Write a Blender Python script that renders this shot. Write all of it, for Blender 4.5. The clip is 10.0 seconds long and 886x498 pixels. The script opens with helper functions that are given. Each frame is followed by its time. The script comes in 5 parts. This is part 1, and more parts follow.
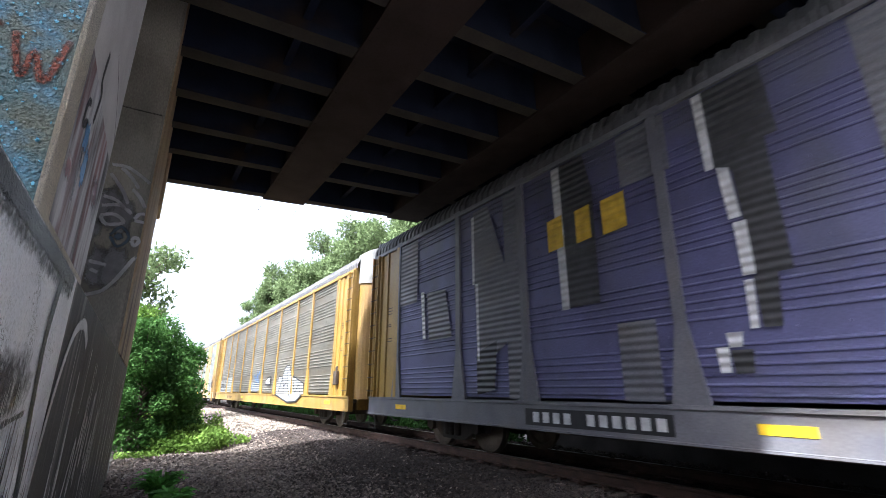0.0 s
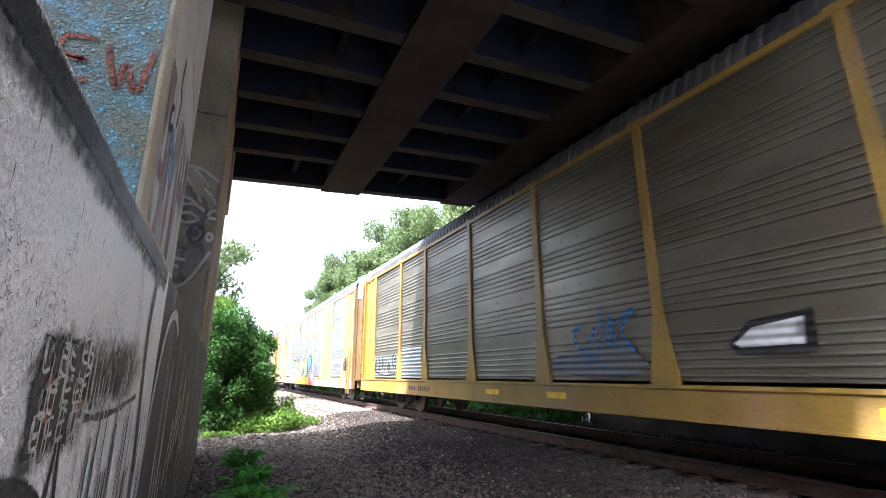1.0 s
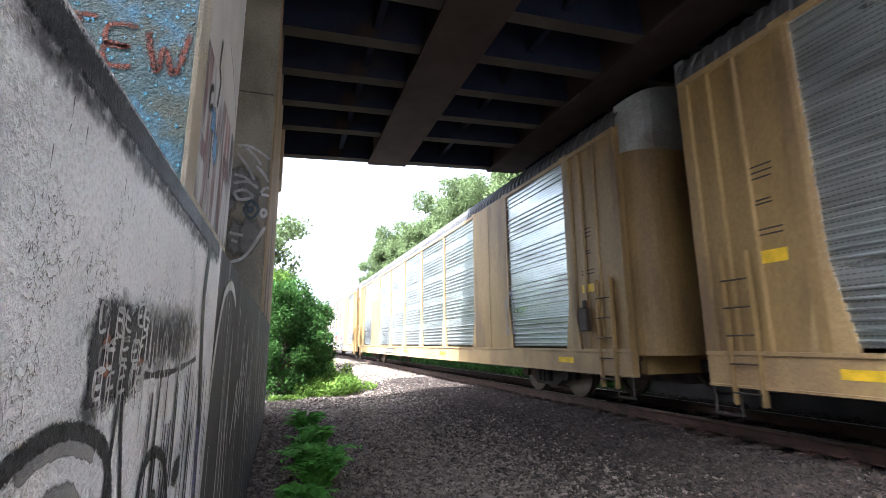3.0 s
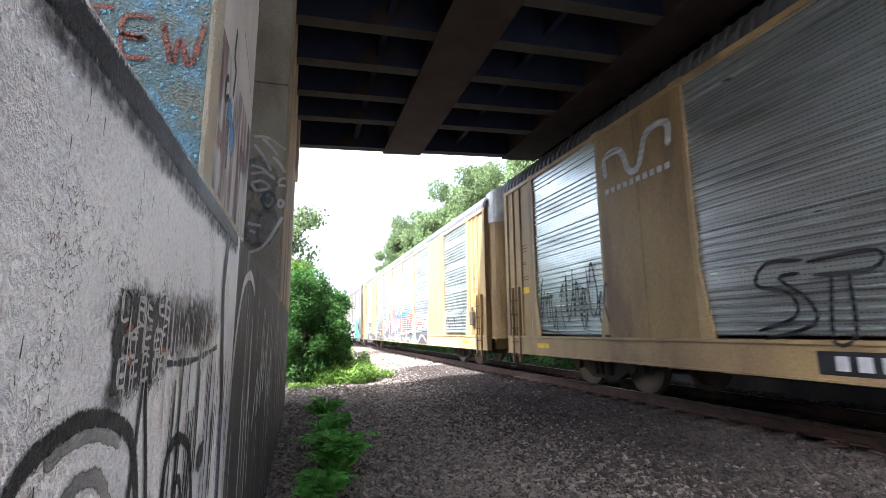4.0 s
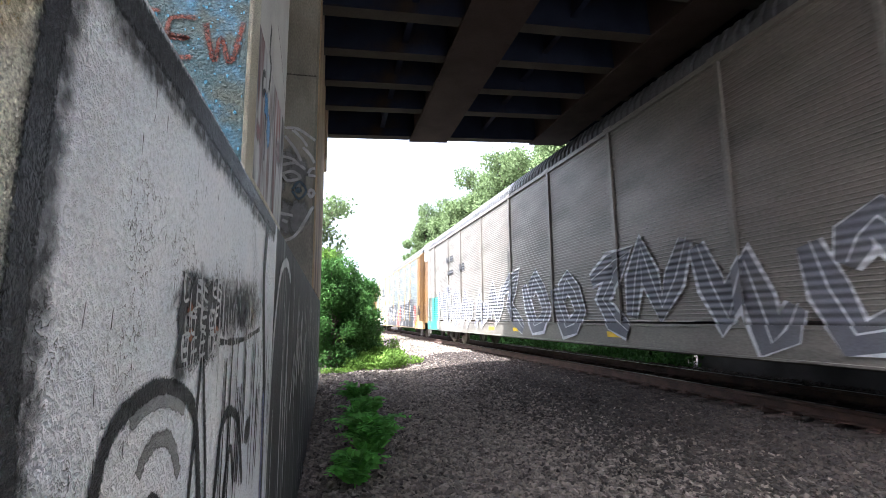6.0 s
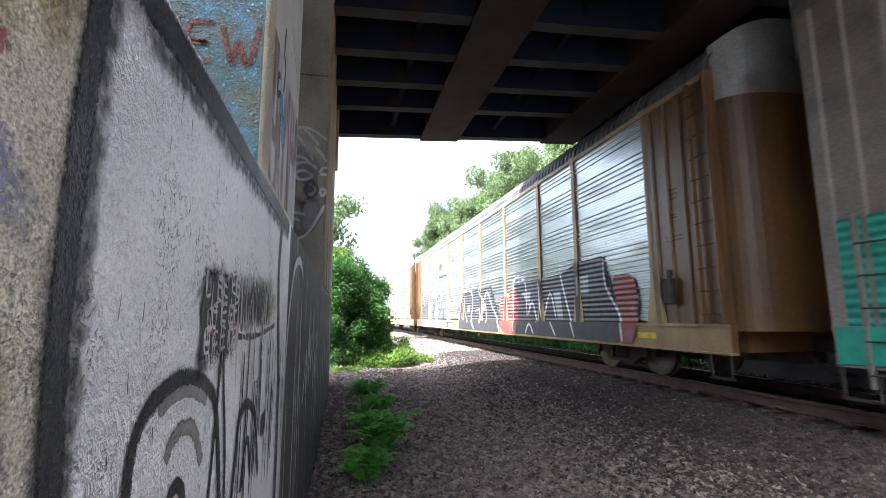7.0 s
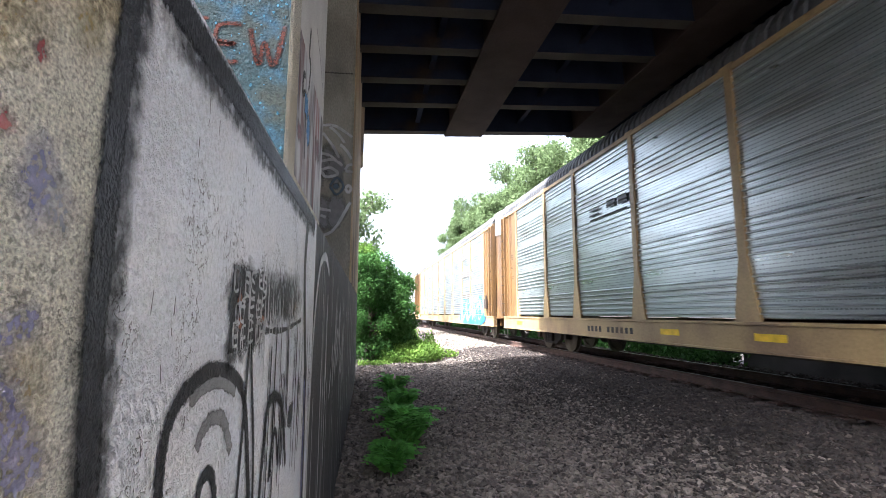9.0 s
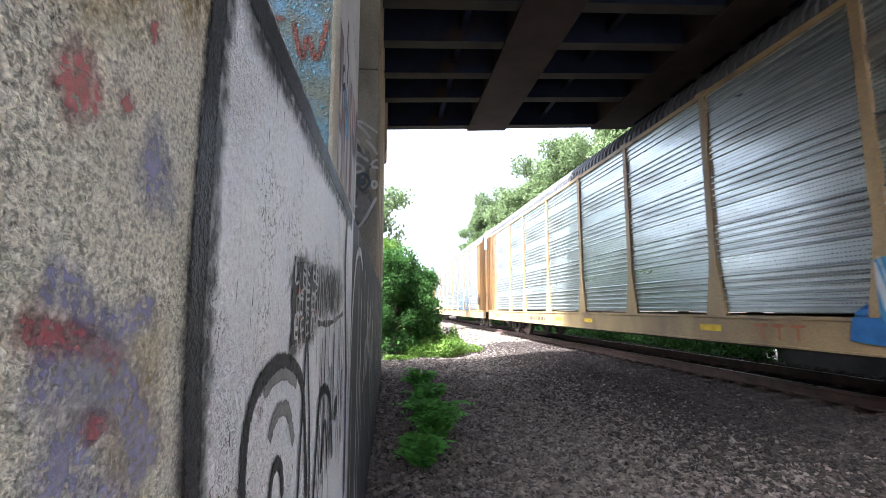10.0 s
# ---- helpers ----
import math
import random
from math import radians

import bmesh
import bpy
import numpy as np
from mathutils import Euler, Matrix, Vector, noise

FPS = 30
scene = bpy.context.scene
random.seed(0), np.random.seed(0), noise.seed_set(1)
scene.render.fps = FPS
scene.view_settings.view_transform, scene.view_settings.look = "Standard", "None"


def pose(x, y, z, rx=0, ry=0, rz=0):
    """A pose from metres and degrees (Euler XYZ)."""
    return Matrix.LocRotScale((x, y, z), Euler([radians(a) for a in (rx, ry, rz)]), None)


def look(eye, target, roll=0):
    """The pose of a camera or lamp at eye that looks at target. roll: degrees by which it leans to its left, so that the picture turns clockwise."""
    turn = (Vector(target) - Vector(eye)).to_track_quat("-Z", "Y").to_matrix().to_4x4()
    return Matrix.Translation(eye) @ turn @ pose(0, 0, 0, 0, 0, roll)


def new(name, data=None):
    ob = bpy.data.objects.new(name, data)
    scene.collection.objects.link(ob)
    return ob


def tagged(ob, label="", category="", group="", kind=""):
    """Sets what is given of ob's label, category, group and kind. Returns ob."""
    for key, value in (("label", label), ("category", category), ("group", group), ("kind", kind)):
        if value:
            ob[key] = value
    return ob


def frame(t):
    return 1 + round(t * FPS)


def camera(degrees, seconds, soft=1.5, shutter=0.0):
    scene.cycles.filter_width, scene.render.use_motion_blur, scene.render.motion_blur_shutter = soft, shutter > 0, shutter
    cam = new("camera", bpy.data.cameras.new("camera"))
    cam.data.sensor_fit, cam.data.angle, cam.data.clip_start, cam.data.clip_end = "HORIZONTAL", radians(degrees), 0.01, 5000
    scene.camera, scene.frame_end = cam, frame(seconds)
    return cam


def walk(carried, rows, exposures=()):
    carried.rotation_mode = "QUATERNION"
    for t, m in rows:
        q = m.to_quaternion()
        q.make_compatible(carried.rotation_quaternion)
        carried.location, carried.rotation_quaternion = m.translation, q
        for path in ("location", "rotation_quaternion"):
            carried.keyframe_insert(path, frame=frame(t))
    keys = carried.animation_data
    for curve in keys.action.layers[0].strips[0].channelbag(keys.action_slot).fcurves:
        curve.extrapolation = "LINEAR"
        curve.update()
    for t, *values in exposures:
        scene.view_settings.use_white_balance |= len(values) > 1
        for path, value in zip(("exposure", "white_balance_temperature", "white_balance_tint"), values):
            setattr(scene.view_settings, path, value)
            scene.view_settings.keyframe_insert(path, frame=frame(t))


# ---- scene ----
cam = camera(87.1, 10.0, soft=0.6, shutter=0.06)

PATH = [
    (0, (0.103, 0.013, 1.634), (1.115, 1.637, 2.217), 0.2),
    (0.5, (0.074, 0.038, 1.633), (0.961, 1.743, 2.188), 0.1),
    (1, (0.058, 0.038, 1.632), (0.879, 1.786, 2.151), -0.2),
    (1.5, (0.11, 0.025, 1.619), (0.877, 1.806, 2.107), -0.4),
    (2, (0.118, 0.013, 1.617), (0.834, 1.824, 2.071), -0.4),
    (2.5, (0.111, 0.002, 1.617), (0.782, 1.839, 2.039), -0.4),
    (4, (0.112, 0.015, 1.617), (0.683, 1.9, 1.964), -0.5),
    (4.5, (0.116, 0.019, 1.612), (0.659, 1.916, 1.94), -0.6),
    (5, (0.119, 0.019, 1.613), (0.642, 1.923, 1.927), -0.5),
    (5.5, (0.104, -0.005, 1.608), (0.596, 1.91, 1.91), -0.5),
    (7, (0.082, -0.054, 1.596), (0.501, 1.88, 1.887), -0.2),
    (7.5, (0.079, -0.065, 1.596), (0.49, 1.871, 1.883), 0.1),
    (8, (0.08, -0.063, 1.599), (0.49, 1.874, 1.881), 0.1),
    (8.5, (0.084, -0.062, 1.599), (0.477, 1.88, 1.876), -0.1),
    (9, (0.089, -0.061, 1.596), (0.403, 1.895, 1.869), 0.1),
    (9.5, (0.05, -0.055, 1.593), (0.255, 1.917, 1.853), 0.3),
    (10, (0.015, -0.033, 1.589), (0.24, 1.939, 1.842), 0.0),
]
walk(cam, [(t, look(eye, target, roll)) for t, eye, target, roll in PATH],
     exposures=((0, 2.25, 5750, 11.5), (0.5, 2.52, 5750, 11.5), (1, 2.6, 5750, 11.5), (2.5, 2.66, 5750, 11.5), (5, 2.66, 5750, 11.5), (10, 2.68, 5750, 11.5)))

# ---- light ----
SUN_FROM = Vector((-0.62, -0.20, 1.0)).normalized()
world = bpy.data.worlds.new("sky")
scene.world = world
world.use_nodes = True
wn = world.node_tree
sky = wn.nodes.new("ShaderNodeTexSky")
sky.sky_type, sky.sun_disc = "NISHITA", False
sky.sun_elevation = math.asin(SUN_FROM.z)
sky.sun_rotation = math.atan2(SUN_FROM.x, SUN_FROM.y)
sky.air_density, sky.dust_density, sky.ozone_density = 1.0, 6.0, 1.0
haze = wn.nodes.new("ShaderNodeHueSaturation")
haze.inputs["Saturation"].default_value = 0.35
wn.links.new(sky.outputs[0], haze.inputs["Color"])
wn.links.new(haze.outputs[0], wn.nodes["Background"].inputs[0])
wn.nodes["Background"].inputs[1].default_value = 0.15
sun = new("sun", bpy.data.lights.new("sun", "SUN"))
sun.data.energy, sun.data.angle, sun.data.color = 4.2, radians(1.5), (1.0, 0.95, 0.86)
sun.matrix_world = look(SUN_FROM * 60, (0, 0, 0))


# ---- materials ----
def material(name, base, other=None, rough=0.7, metal=0.0, scale=6.0, fine=60.0, bump=0.2, depth=0.01,
             stretch=(1, 1, 1), dirt=None, dirt_amount=0.5, contrast=0.25, island=0.0, obj=0.0, low=0.4, high=0.65, dirt_scale=1.3, gloss=0.5, crumb=0.0, chips=0.0, holes=0.0, pit_shade=0.0, relief=0.5):
    """A surface with coarse stains and fine grain, in metres."""
    m = bpy.data.materials.new(name)
    m.use_nodes = True
    t = m.node_tree
    b = t.nodes["Principled BSDF"]
    b.inputs["Roughness"].default_value, b.inputs["Metallic"].default_value = rough, metal
    b.inputs["Specular IOR Level"].default_value = gloss
    co = t.nodes.new("ShaderNodeTexCoord")
    mp = t.nodes.new("ShaderNodeMapping")
    mp.inputs["Scale"].default_value = stretch
    t.links.new(co.outputs["Object"], mp.inputs["Vector"])

    def grain(s, detail):
        n = t.nodes.new("ShaderNodeTexNoise")
        n.inputs["Scale"].default_value, n.inputs["Detail"].default_value = s, detail
        t.links.new(mp.outputs[0], n.inputs["Vector"])
        return n.outputs["Fac"]

    def ramp(v, a, c):
        r = t.nodes.new("ShaderNodeMapRange")
        r.inputs["From Min"].default_value, r.inputs["From Max"].default_value = a, c
        t.links.new(v, r.inputs["Value"])
        return r.outputs[0]

    def mix(fac, a, c, kind="MIX"):
        x = t.nodes.new("ShaderNodeMix")
        x.data_type, x.blend_type = "RGBA", kind
        for sock, v in ((x.inputs[0], fac), (x.inputs[6], a), (x.inputs[7], c)):
            if isinstance(v, bpy.types.NodeSocket):
                t.links.new(v, sock)
            elif isinstance(v, (int, float)):
                sock.default_value = v
            else:
                sock.default_value = (*v, 1)
        return x.outputs[2]

    coarse, small = grain(scale, 6), grain(fine, 4)
    col = mix(ramp(coarse, low, high), base, other or tuple(c * 0.7 for c in base))
    if dirt:
        d = ramp(grain(dirt_scale, 7), 0.62 - 0.25 * dirt_amount, 0.72)
        col = mix(d, col, dirt)
    col = mix(ramp(small, 0.3, 0.75), mix(contrast, col, (0, 0, 0)), mix(contrast * 0.7, col, col, "ADD"))
    for amount, node, out in ((island, "ShaderNodeNewGeometry", "Random Per Island"), (obj, "ShaderNodeObjectInfo", "Random")):
        if amount:
            g = t.nodes.new(node)
            h = t.nodes.new("ShaderNodeHueSaturation")
            r = t.nodes.new("ShaderNodeMapRange")
            r.inputs["To Min"].default_value, r.inputs["To Max"].default_value = 1 - amount, 1 + amount
            t.links.new(g.outputs[out], r.inputs["Value"])
            t.links.new(r.outputs[0], h.inputs["Value"])
            t.links.new(col, h.inputs["Color"])
            col = h.outputs[0]
    t.links.new(col, b.inputs["Base Color"])
    if bump:
        p = t.nodes.new("ShaderNodeBump")
        p.inputs["Strength"].default_value, p.inputs["Distance"].default_value = bump, depth
        t.links.new(small, p.inputs["Height"])
        t.links.new(p.outputs[0], b.inputs["Normal"])
        if crumb:
            # crumbly lumps with sharp creases between them
            def lumps(s, w):
                n = t.nodes.new("ShaderNodeTexNoise")
                n.inputs["Scale"].default_value, n.inputs["Detail"].default_value = s, 3
                n.inputs["Roughness"].default_value, n.inputs["Distortion"].default_value = 0.6, w
                t.links.new(mp.outputs[0], n.inputs["Vector"])
                return n.outputs["Fac"]

            def calc(op, a, c):
                x = t.nodes.new("ShaderNodeMath")
                x.operation = op
                for sock, v in zip(x.inputs, (a, c)):
                    if isinstance(v, (int, float)):
                        sock.default_value = v
                    else:
                        t.links.new(v, sock)
                return x.outputs[0]

            fold = calc("ABSOLUTE", calc("SUBTRACT", lumps(crumb, 0.25), 0.5), 0)
            crease = ramp(fold, 0.0, 0.10)
            p2 = t.nodes.new("ShaderNodeBump")
            p2.inputs["Strength"].default_value, p2.inputs["Distance"].default_value = 0.8, relief / crumb
            lump = lumps(crumb * 2.2, 0.4)
            t.links.new(calc("ADD", crease, calc("MULTIPLY", lump, 1.4)), p2.inputs["Height"])
            if pit_shade:
                # shade of the pits painted into the base colour where lumps are low
                col = mix(calc("MULTIPLY", ramp(lump, 0.50, 0.36), pit_shade), col, tuple(c * 0.35 for c in base))
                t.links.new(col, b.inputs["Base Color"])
            t.links.new(p2.outputs[0], p.inputs["Normal"])
            if chips:
                bare = calc("MULTIPLY", ramp(fold, 0.018, 0.004), ramp(grain(9, 3), 0.52, 0.62))
                col = mix(calc("MULTIPLY", bare, chips), col, (0.07, 0.065, 0.06))
                t.links.new(col, b.inputs["Base Color"])
    if holes:
        # rows of small round holes
        vo = t.nodes.new("ShaderNodeTexVoronoi")
        vo.inputs["Scale"].default_value, vo.inputs["Randomness"].default_value = holes, 0.0
        t.links.new(co.outputs["Object"], vo.inputs["Vector"])
        col = mix(ramp(vo.outputs["Distance"], 0.21, 0.15), col, (0.01, 0.01, 0.012))
        t.links.new(col, b.inputs["Base Color"])
    r = t.nodes.new("ShaderNodeMapRange")
    r.inputs["To Min"].default_value, r.inputs["To Max"].default_value = max(0.05, rough - 0.12), min(1, rough + 0.12)
    t.links.new(coarse, r.inputs["Value"])
    t.links.new(r.outputs[0], b.inputs["Roughness"])
    return m


def leaf_material(name, base, other):
    m = material(name, base, other, rough=0.75, scale=1.2, fine=8, bump=0, contrast=0.1, island=0.35, gloss=0.15)
    t = m.node_tree
    b = t.nodes["Principled BSDF"]
    tr = t.nodes.new("ShaderNodeBsdfTranslucent")
    t.links.new(b.inputs["Base Color"].links[0].from_socket, tr.inputs["Color"])
    x = t.nodes.new("ShaderNodeMixShader")
    x.inputs[0].default_value = 0.35
    t.links.new(b.outputs[0], x.inputs[1])
    t.links.new(tr.outputs[0], x.inputs[2])
    t.links.new(x.outputs[0], t.nodes["Material Output"].inputs[0])
    return m


M = {}
# pit darkening and grain contrast paint in the relief's shade on these two
M["concrete"] = material("concrete", (0.86, 0.82, 0.70), (0.76, 0.73, 0.64), 0.9, scale=3, fine=300, bump=0.8, depth=0.0025, contrast=0.42, dirt=(0.58, 0.50, 0.36), dirt_amount=0.45, stretch=(1, 0.8, 1), crumb=100, chips=0.8, pit_shade=0.8, relief=0.75)
M["stucco_white"] = material("white_paint_on_concrete", (0.90, 0.89, 0.93), (0.82, 0.84, 0.91), 0.48, scale=5, fine=130, bump=0.8, depth=0.0025, contrast=0.08, dirt=(0.74, 0.74, 0.80), dirt_amount=0.25, dirt_scale=4, stretch=(1, 0.75, 0.7), crumb=62, chips=1.0, pit_shade=0.3, relief=0.75)
M["concrete_old"] = material("stained_concrete", (0.34, 0.32, 0.27), (0.24, 0.23, 0.20), 0.9, scale=1.6, fine=60, bump=0.5, depth=0.006, dirt=(0.14, 0.12, 0.10), dirt_amount=0.5, stretch=(1, 1, 0.4))
# warm light from outside is painted into this tan colour
M["concrete_tan"] = material("warm_lit_concrete", (0.44, 0.32, 0.20), (0.32, 0.23, 0.15), 0.85, scale=2, fine=60, bump=0.4, dirt=(0.14, 0.09, 0.06), stretch=(1, 1, 0.25))
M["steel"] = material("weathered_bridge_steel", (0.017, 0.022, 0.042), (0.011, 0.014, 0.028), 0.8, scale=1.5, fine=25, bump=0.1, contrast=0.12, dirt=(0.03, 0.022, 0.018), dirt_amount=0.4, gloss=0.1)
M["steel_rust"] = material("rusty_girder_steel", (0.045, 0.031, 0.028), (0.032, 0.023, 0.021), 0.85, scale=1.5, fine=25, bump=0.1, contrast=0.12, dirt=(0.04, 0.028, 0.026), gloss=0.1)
M["flange"] = material("brown_beam_flange", (0.06, 0.052, 0.043), (0.035, 0.031, 0.03), 0.9, scale=0.8, fine=20, bump=0.1, contrast=0.12, gloss=0.1)
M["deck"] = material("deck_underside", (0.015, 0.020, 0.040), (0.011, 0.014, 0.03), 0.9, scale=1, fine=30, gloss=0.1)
M["asphalt"] = material("asphalt", (0.06, 0.06, 0.06), None, 0.9, scale=2, fine=90)
# bed darker than its stones, which paints the shade between them
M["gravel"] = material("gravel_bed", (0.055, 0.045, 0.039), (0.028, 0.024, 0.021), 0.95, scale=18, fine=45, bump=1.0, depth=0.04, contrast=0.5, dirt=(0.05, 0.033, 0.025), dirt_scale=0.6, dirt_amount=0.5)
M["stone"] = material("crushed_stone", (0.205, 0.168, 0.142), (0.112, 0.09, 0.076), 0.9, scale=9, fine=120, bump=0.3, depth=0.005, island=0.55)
# warmer, paler copy of the stone with sunlight put into its colour
M["stone_sun"] = material("sunlit_tone_stone", (0.28, 0.235, 0.19), (0.17, 0.14, 0.115), 0.9, scale=9, fine=120, bump=0.3, depth=0.005, island=0.5)
# pale ground out of view, added to reflect light onto the pier
M["bounce_gravel"] = material("pale_bounce_gravel", (0.50, 0.47, 0.44), (0.36, 0.33, 0.30), 0.95, scale=18, fine=45, bump=0.8, depth=0.03, contrast=0.3)
M["stone_dark"] = material("grimy_dimmed_stone", (0.062, 0.046, 0.039), (0.03, 0.023, 0.02), 0.9, scale=9, fine=120, bump=0.3, depth=0.005, island=0.5)
M["rail"] = material("rusty_rail", (0.095, 0.05, 0.036), (0.06, 0.034, 0.027), 0.75, scale=4, fine=60, bump=0.2)
M["rail_head"] = material("polished_rail_head", (0.45, 0.42, 0.40), None, 0.3, 1.0, scale=4, fine=60, bump=0.05)
M["tie"] = material("creosoted_wood", (0.05, 0.034, 0.028), (0.075, 0.05, 0.038), 0.9, scale=3, fine=40, stretch=(0.3, 2, 2), bump=0.5, obj=0.3)
M["galv"] = material("galvanised_panel", (0.54, 0.585, 0.59), (0.40, 0.44, 0.445), 0.31, 0.78, holes=17.0, scale=1.6, fine=50, bump=0.08, contrast=0.12, stretch=(1, 0.35, 1.6), dirt=(0.30, 0.30, 0.28), dirt_amount=0.4, obj=0.12)
M["galv_dull"] = material("dirty_panel", (0.19, 0.178, 0.145), (0.125, 0.118, 0.098), 0.42, 0.55, scale=1.2, fine=45, bump=0.1, contrast=0.15, stretch=(1, 0.4, 1.4), dirt=(0.13, 0.105, 0.075), dirt_amount=0.5, obj=0.12)
M["galv_grey"] = material("grey_painted_panel", (0.22, 0.20, 0.175), (0.155, 0.142, 0.125), 0.45, 0.25, scale=1.5, fine=45, bump=0.1, stretch=(1, 0.4, 1), dirt=(0.20, 0.17, 0.15))
M["purple"] = material("purple_sprayed_panel", (0.105, 0.105, 0.225), (0.07, 0.07, 0.145), 0.6, 0.1, scale=0.9, fine=40, bump=0.1, dirt=(0.09, 0.092, 0.11), dirt_amount=0.7, dirt_scale=0.7)
M["yellow"] = material("yellow_car_paint", (0.29, 0.18, 0.034), (0.22, 0.135, 0.03), 0.5, 0.0, scale=1.6, fine=40, bump=0.06, dirt=(0.28, 0.17, 0.08), dirt_amount=0.45, stretch=(1, 1, 0.6))
M["post"] = material("dull_ochre_paint", (0.40, 0.28, 0.13), (0.31, 0.21, 0.11), 0.55, 0.0, scale=1.6, fine=40, bump=0.06, dirt=(0.22, 0.14, 0.08), dirt_amount=0.45, stretch=(1, 1, 0.6))
M["tan"] = material("faded_yellow_paint", (0.31, 0.205, 0.08), (0.23, 0.155, 0.068), 0.6, 0.0, scale=1.4, fine=40, bump=0.06, dirt=(0.17, 0.105, 0.055), dirt_amount=0.45, stretch=(1, 1.3, 0.35))
M["brown"] = material("rusty_brown_paint", (0.17, 0.092, 0.034), (0.105, 0.06, 0.028), 0.42, 0.0, scale=1.4, fine=40, bump=0.1, dirt=(0.10, 0.06, 0.04), stretch=(1, 1, 0.4))
M["grey_paint"] = material("grey_post_paint", (0.15, 0.15, 0.17), (0.11, 0.11, 0.13), 0.6, 0.0, scale=1.6, fine=40, bump=0.06, dirt=(0.14, 0.13, 0.13))
M["roof_dark"] = material("sooty_roof_sheet", (0.10, 0.10, 0.105), (0.07, 0.07, 0.075), 0.6, 0.2, scale=1, fine=30, bump=0.08)
# concrete darkened in its base colour to stand in for shade beyond the train
M["shade_concrete"] = material("shade_darkened_concrete", (0.085, 0.08, 0.075), (0.05, 0.047, 0.045), 0.9, scale=1.2, fine=40, bump=0.3)
M["roof"] = material("galvanised_roof", (0.42, 0.43, 0.43), (0.30, 0.31, 0.31), 0.55, 0.4, scale=1, fine=30, bump=0.08, dirt=(0.20, 0.18, 0.15))
M["under"] = material("greasy_steel", (0.06, 0.05, 0.045), (0.035, 0.03, 0.03), 0.75, 0.3, scale=3, fine=50, bump=0.2, dirt=(0.12, 0.08, 0.05))
M["wheel"] = material("worn_wheel_steel", (0.20, 0.16, 0.13), None, 0.55, 0.7, scale=4, fine=50)
for key, col in dict(black=(0.015, 0.015, 0.018), white=(0.60, 0.60, 0.62), red=(0.45, 0.03, 0.05), blue=(0.03, 0.16, 0.42), cyan=(0.10, 0.42, 0.58),
                     green=(0.30, 0.42, 0.22), violet=(0.22, 0.17, 0.42), gold=(0.62, 0.40, 0.04), orange=(0.42, 0.14, 0.05), reflector=(0.85, 0.55, 0.02),
                     teal=(0.03, 0.27, 0.2), grey=(0.22, 0.22, 0.24), dark=(0.045, 0.045, 0.05), pink=(0.45, 0.2, 0.25), sky=(0.05, 0.25, 0.5)).items():
    M[key] = material(key + "_spray_paint", col, tuple(c * 0.75 for c in col), 0.55, scale=6, fine=90, bump=0.15, depth=0.004, contrast=0.12)
M["bark"] = material("bark", (0.10, 0.075, 0.055), (0.06, 0.045, 0.035), 0.9, scale=5, fine=40, stretch=(2, 2, 0.4), bump=0.8, depth=0.02)
M["leaf_tree"] = leaf_material("tree_leaves", (0.14, 0.19, 0.085), (0.115, 0.16, 0.07))
M["leaf_bush"] = leaf_material("bush_leaves", (0.058, 0.135, 0.03), (0.035, 0.09, 0.022))
M["leaf_light"] = leaf_material("young_leaves", (0.16, 0.26, 0.05), (0.11, 0.20, 0.04))
M["leaf_weed"] = leaf_material("weed_leaves", (0.16, 0.42, 0.08), (0.11, 0.32, 0.06))


# ---- mesh helpers ----
def box(bm, x0, x1, y0, y1, z0, z1, bevel=0.0):
    vs = [bm.verts.new(p) for p in ((x0, y0, z0), (x1, y0, z0), (x1, y1, z0), (x0, y1, z0), (x0, y0, z1), (x1, y0, z1), (x1, y1, z1), (x0, y1, z1))]
    fs = [bm.faces.new([vs[i] for i in f]) for f in ((3, 2, 1, 0), (4, 5, 6, 7), (0, 1, 5, 4), (1, 2, 6, 5), (2, 3, 7, 6), (3, 0, 4, 7))]
    if bevel:
        bmesh.ops.bevel(bm, geom=list({e for f in fs for e in f.edges}), offset=bevel, segments=1, affect="EDGES")


def tube(bm, a, b, r, n=8, r2=None):
    a, b = Vector(a), Vector(b)
    q = (b - a).to_track_quat("Z", "Y").to_matrix()
    rings = []
    for p, rad in ((a, r), (b, r if r2 is None else r2)):
        rings.append([bm.verts.new(p + q @ Vector((rad * math.cos(i * math.tau / n), rad * math.sin(i * math.tau / n), 0))) for i in range(n)])
    for i in range(n):
        bm.faces.new((rings[0][i], rings[0][(i + 1) % n], rings[1][(i + 1) % n], rings[1][i]))
    bm.faces.new(rings[0][::-1])
    bm.faces.new(rings[1])


def mesh_of(bm, mat, name="m"):
    bmesh.ops.recalc_face_normals(bm, faces=bm.faces)
    me = bpy.data.meshes.new(name)
    bm.to_mesh(me)
    bm.free()
    me.materials.append(mat)
    return me


def part(name, bm, mat, parent=None, label="", at=None):
    me = mesh_of(bm, mat, name) if isinstance(bm, bmesh.types.BMesh) else bm
    ob = new(name, me)
    if parent:
        ob.parent = parent
    if at is not None:
        ob.matrix_basis = at
    if label:
        tagged(ob, label)
    return ob


def boxes(*dims, bevel=0.0):
    bm = bmesh.new()
    for d in dims:
        box(bm, *d, bevel=bevel)
    return bm


def profile(bm, outline, y0, y1):
    """Extrude an outline of (x, z) along y."""
    a = [bm.verts.new((x, y0, z)) for x, z in outline]
    b = [bm.verts.new((x, y1, z)) for x, z in outline]
    n = len(outline)
    for i in range(n):
        bm.faces.new((a[i], a[(i + 1) % n], b[(i + 1) % n], b[i]))
    bm.faces.new(a[::-1])
    bm.faces.new(b)


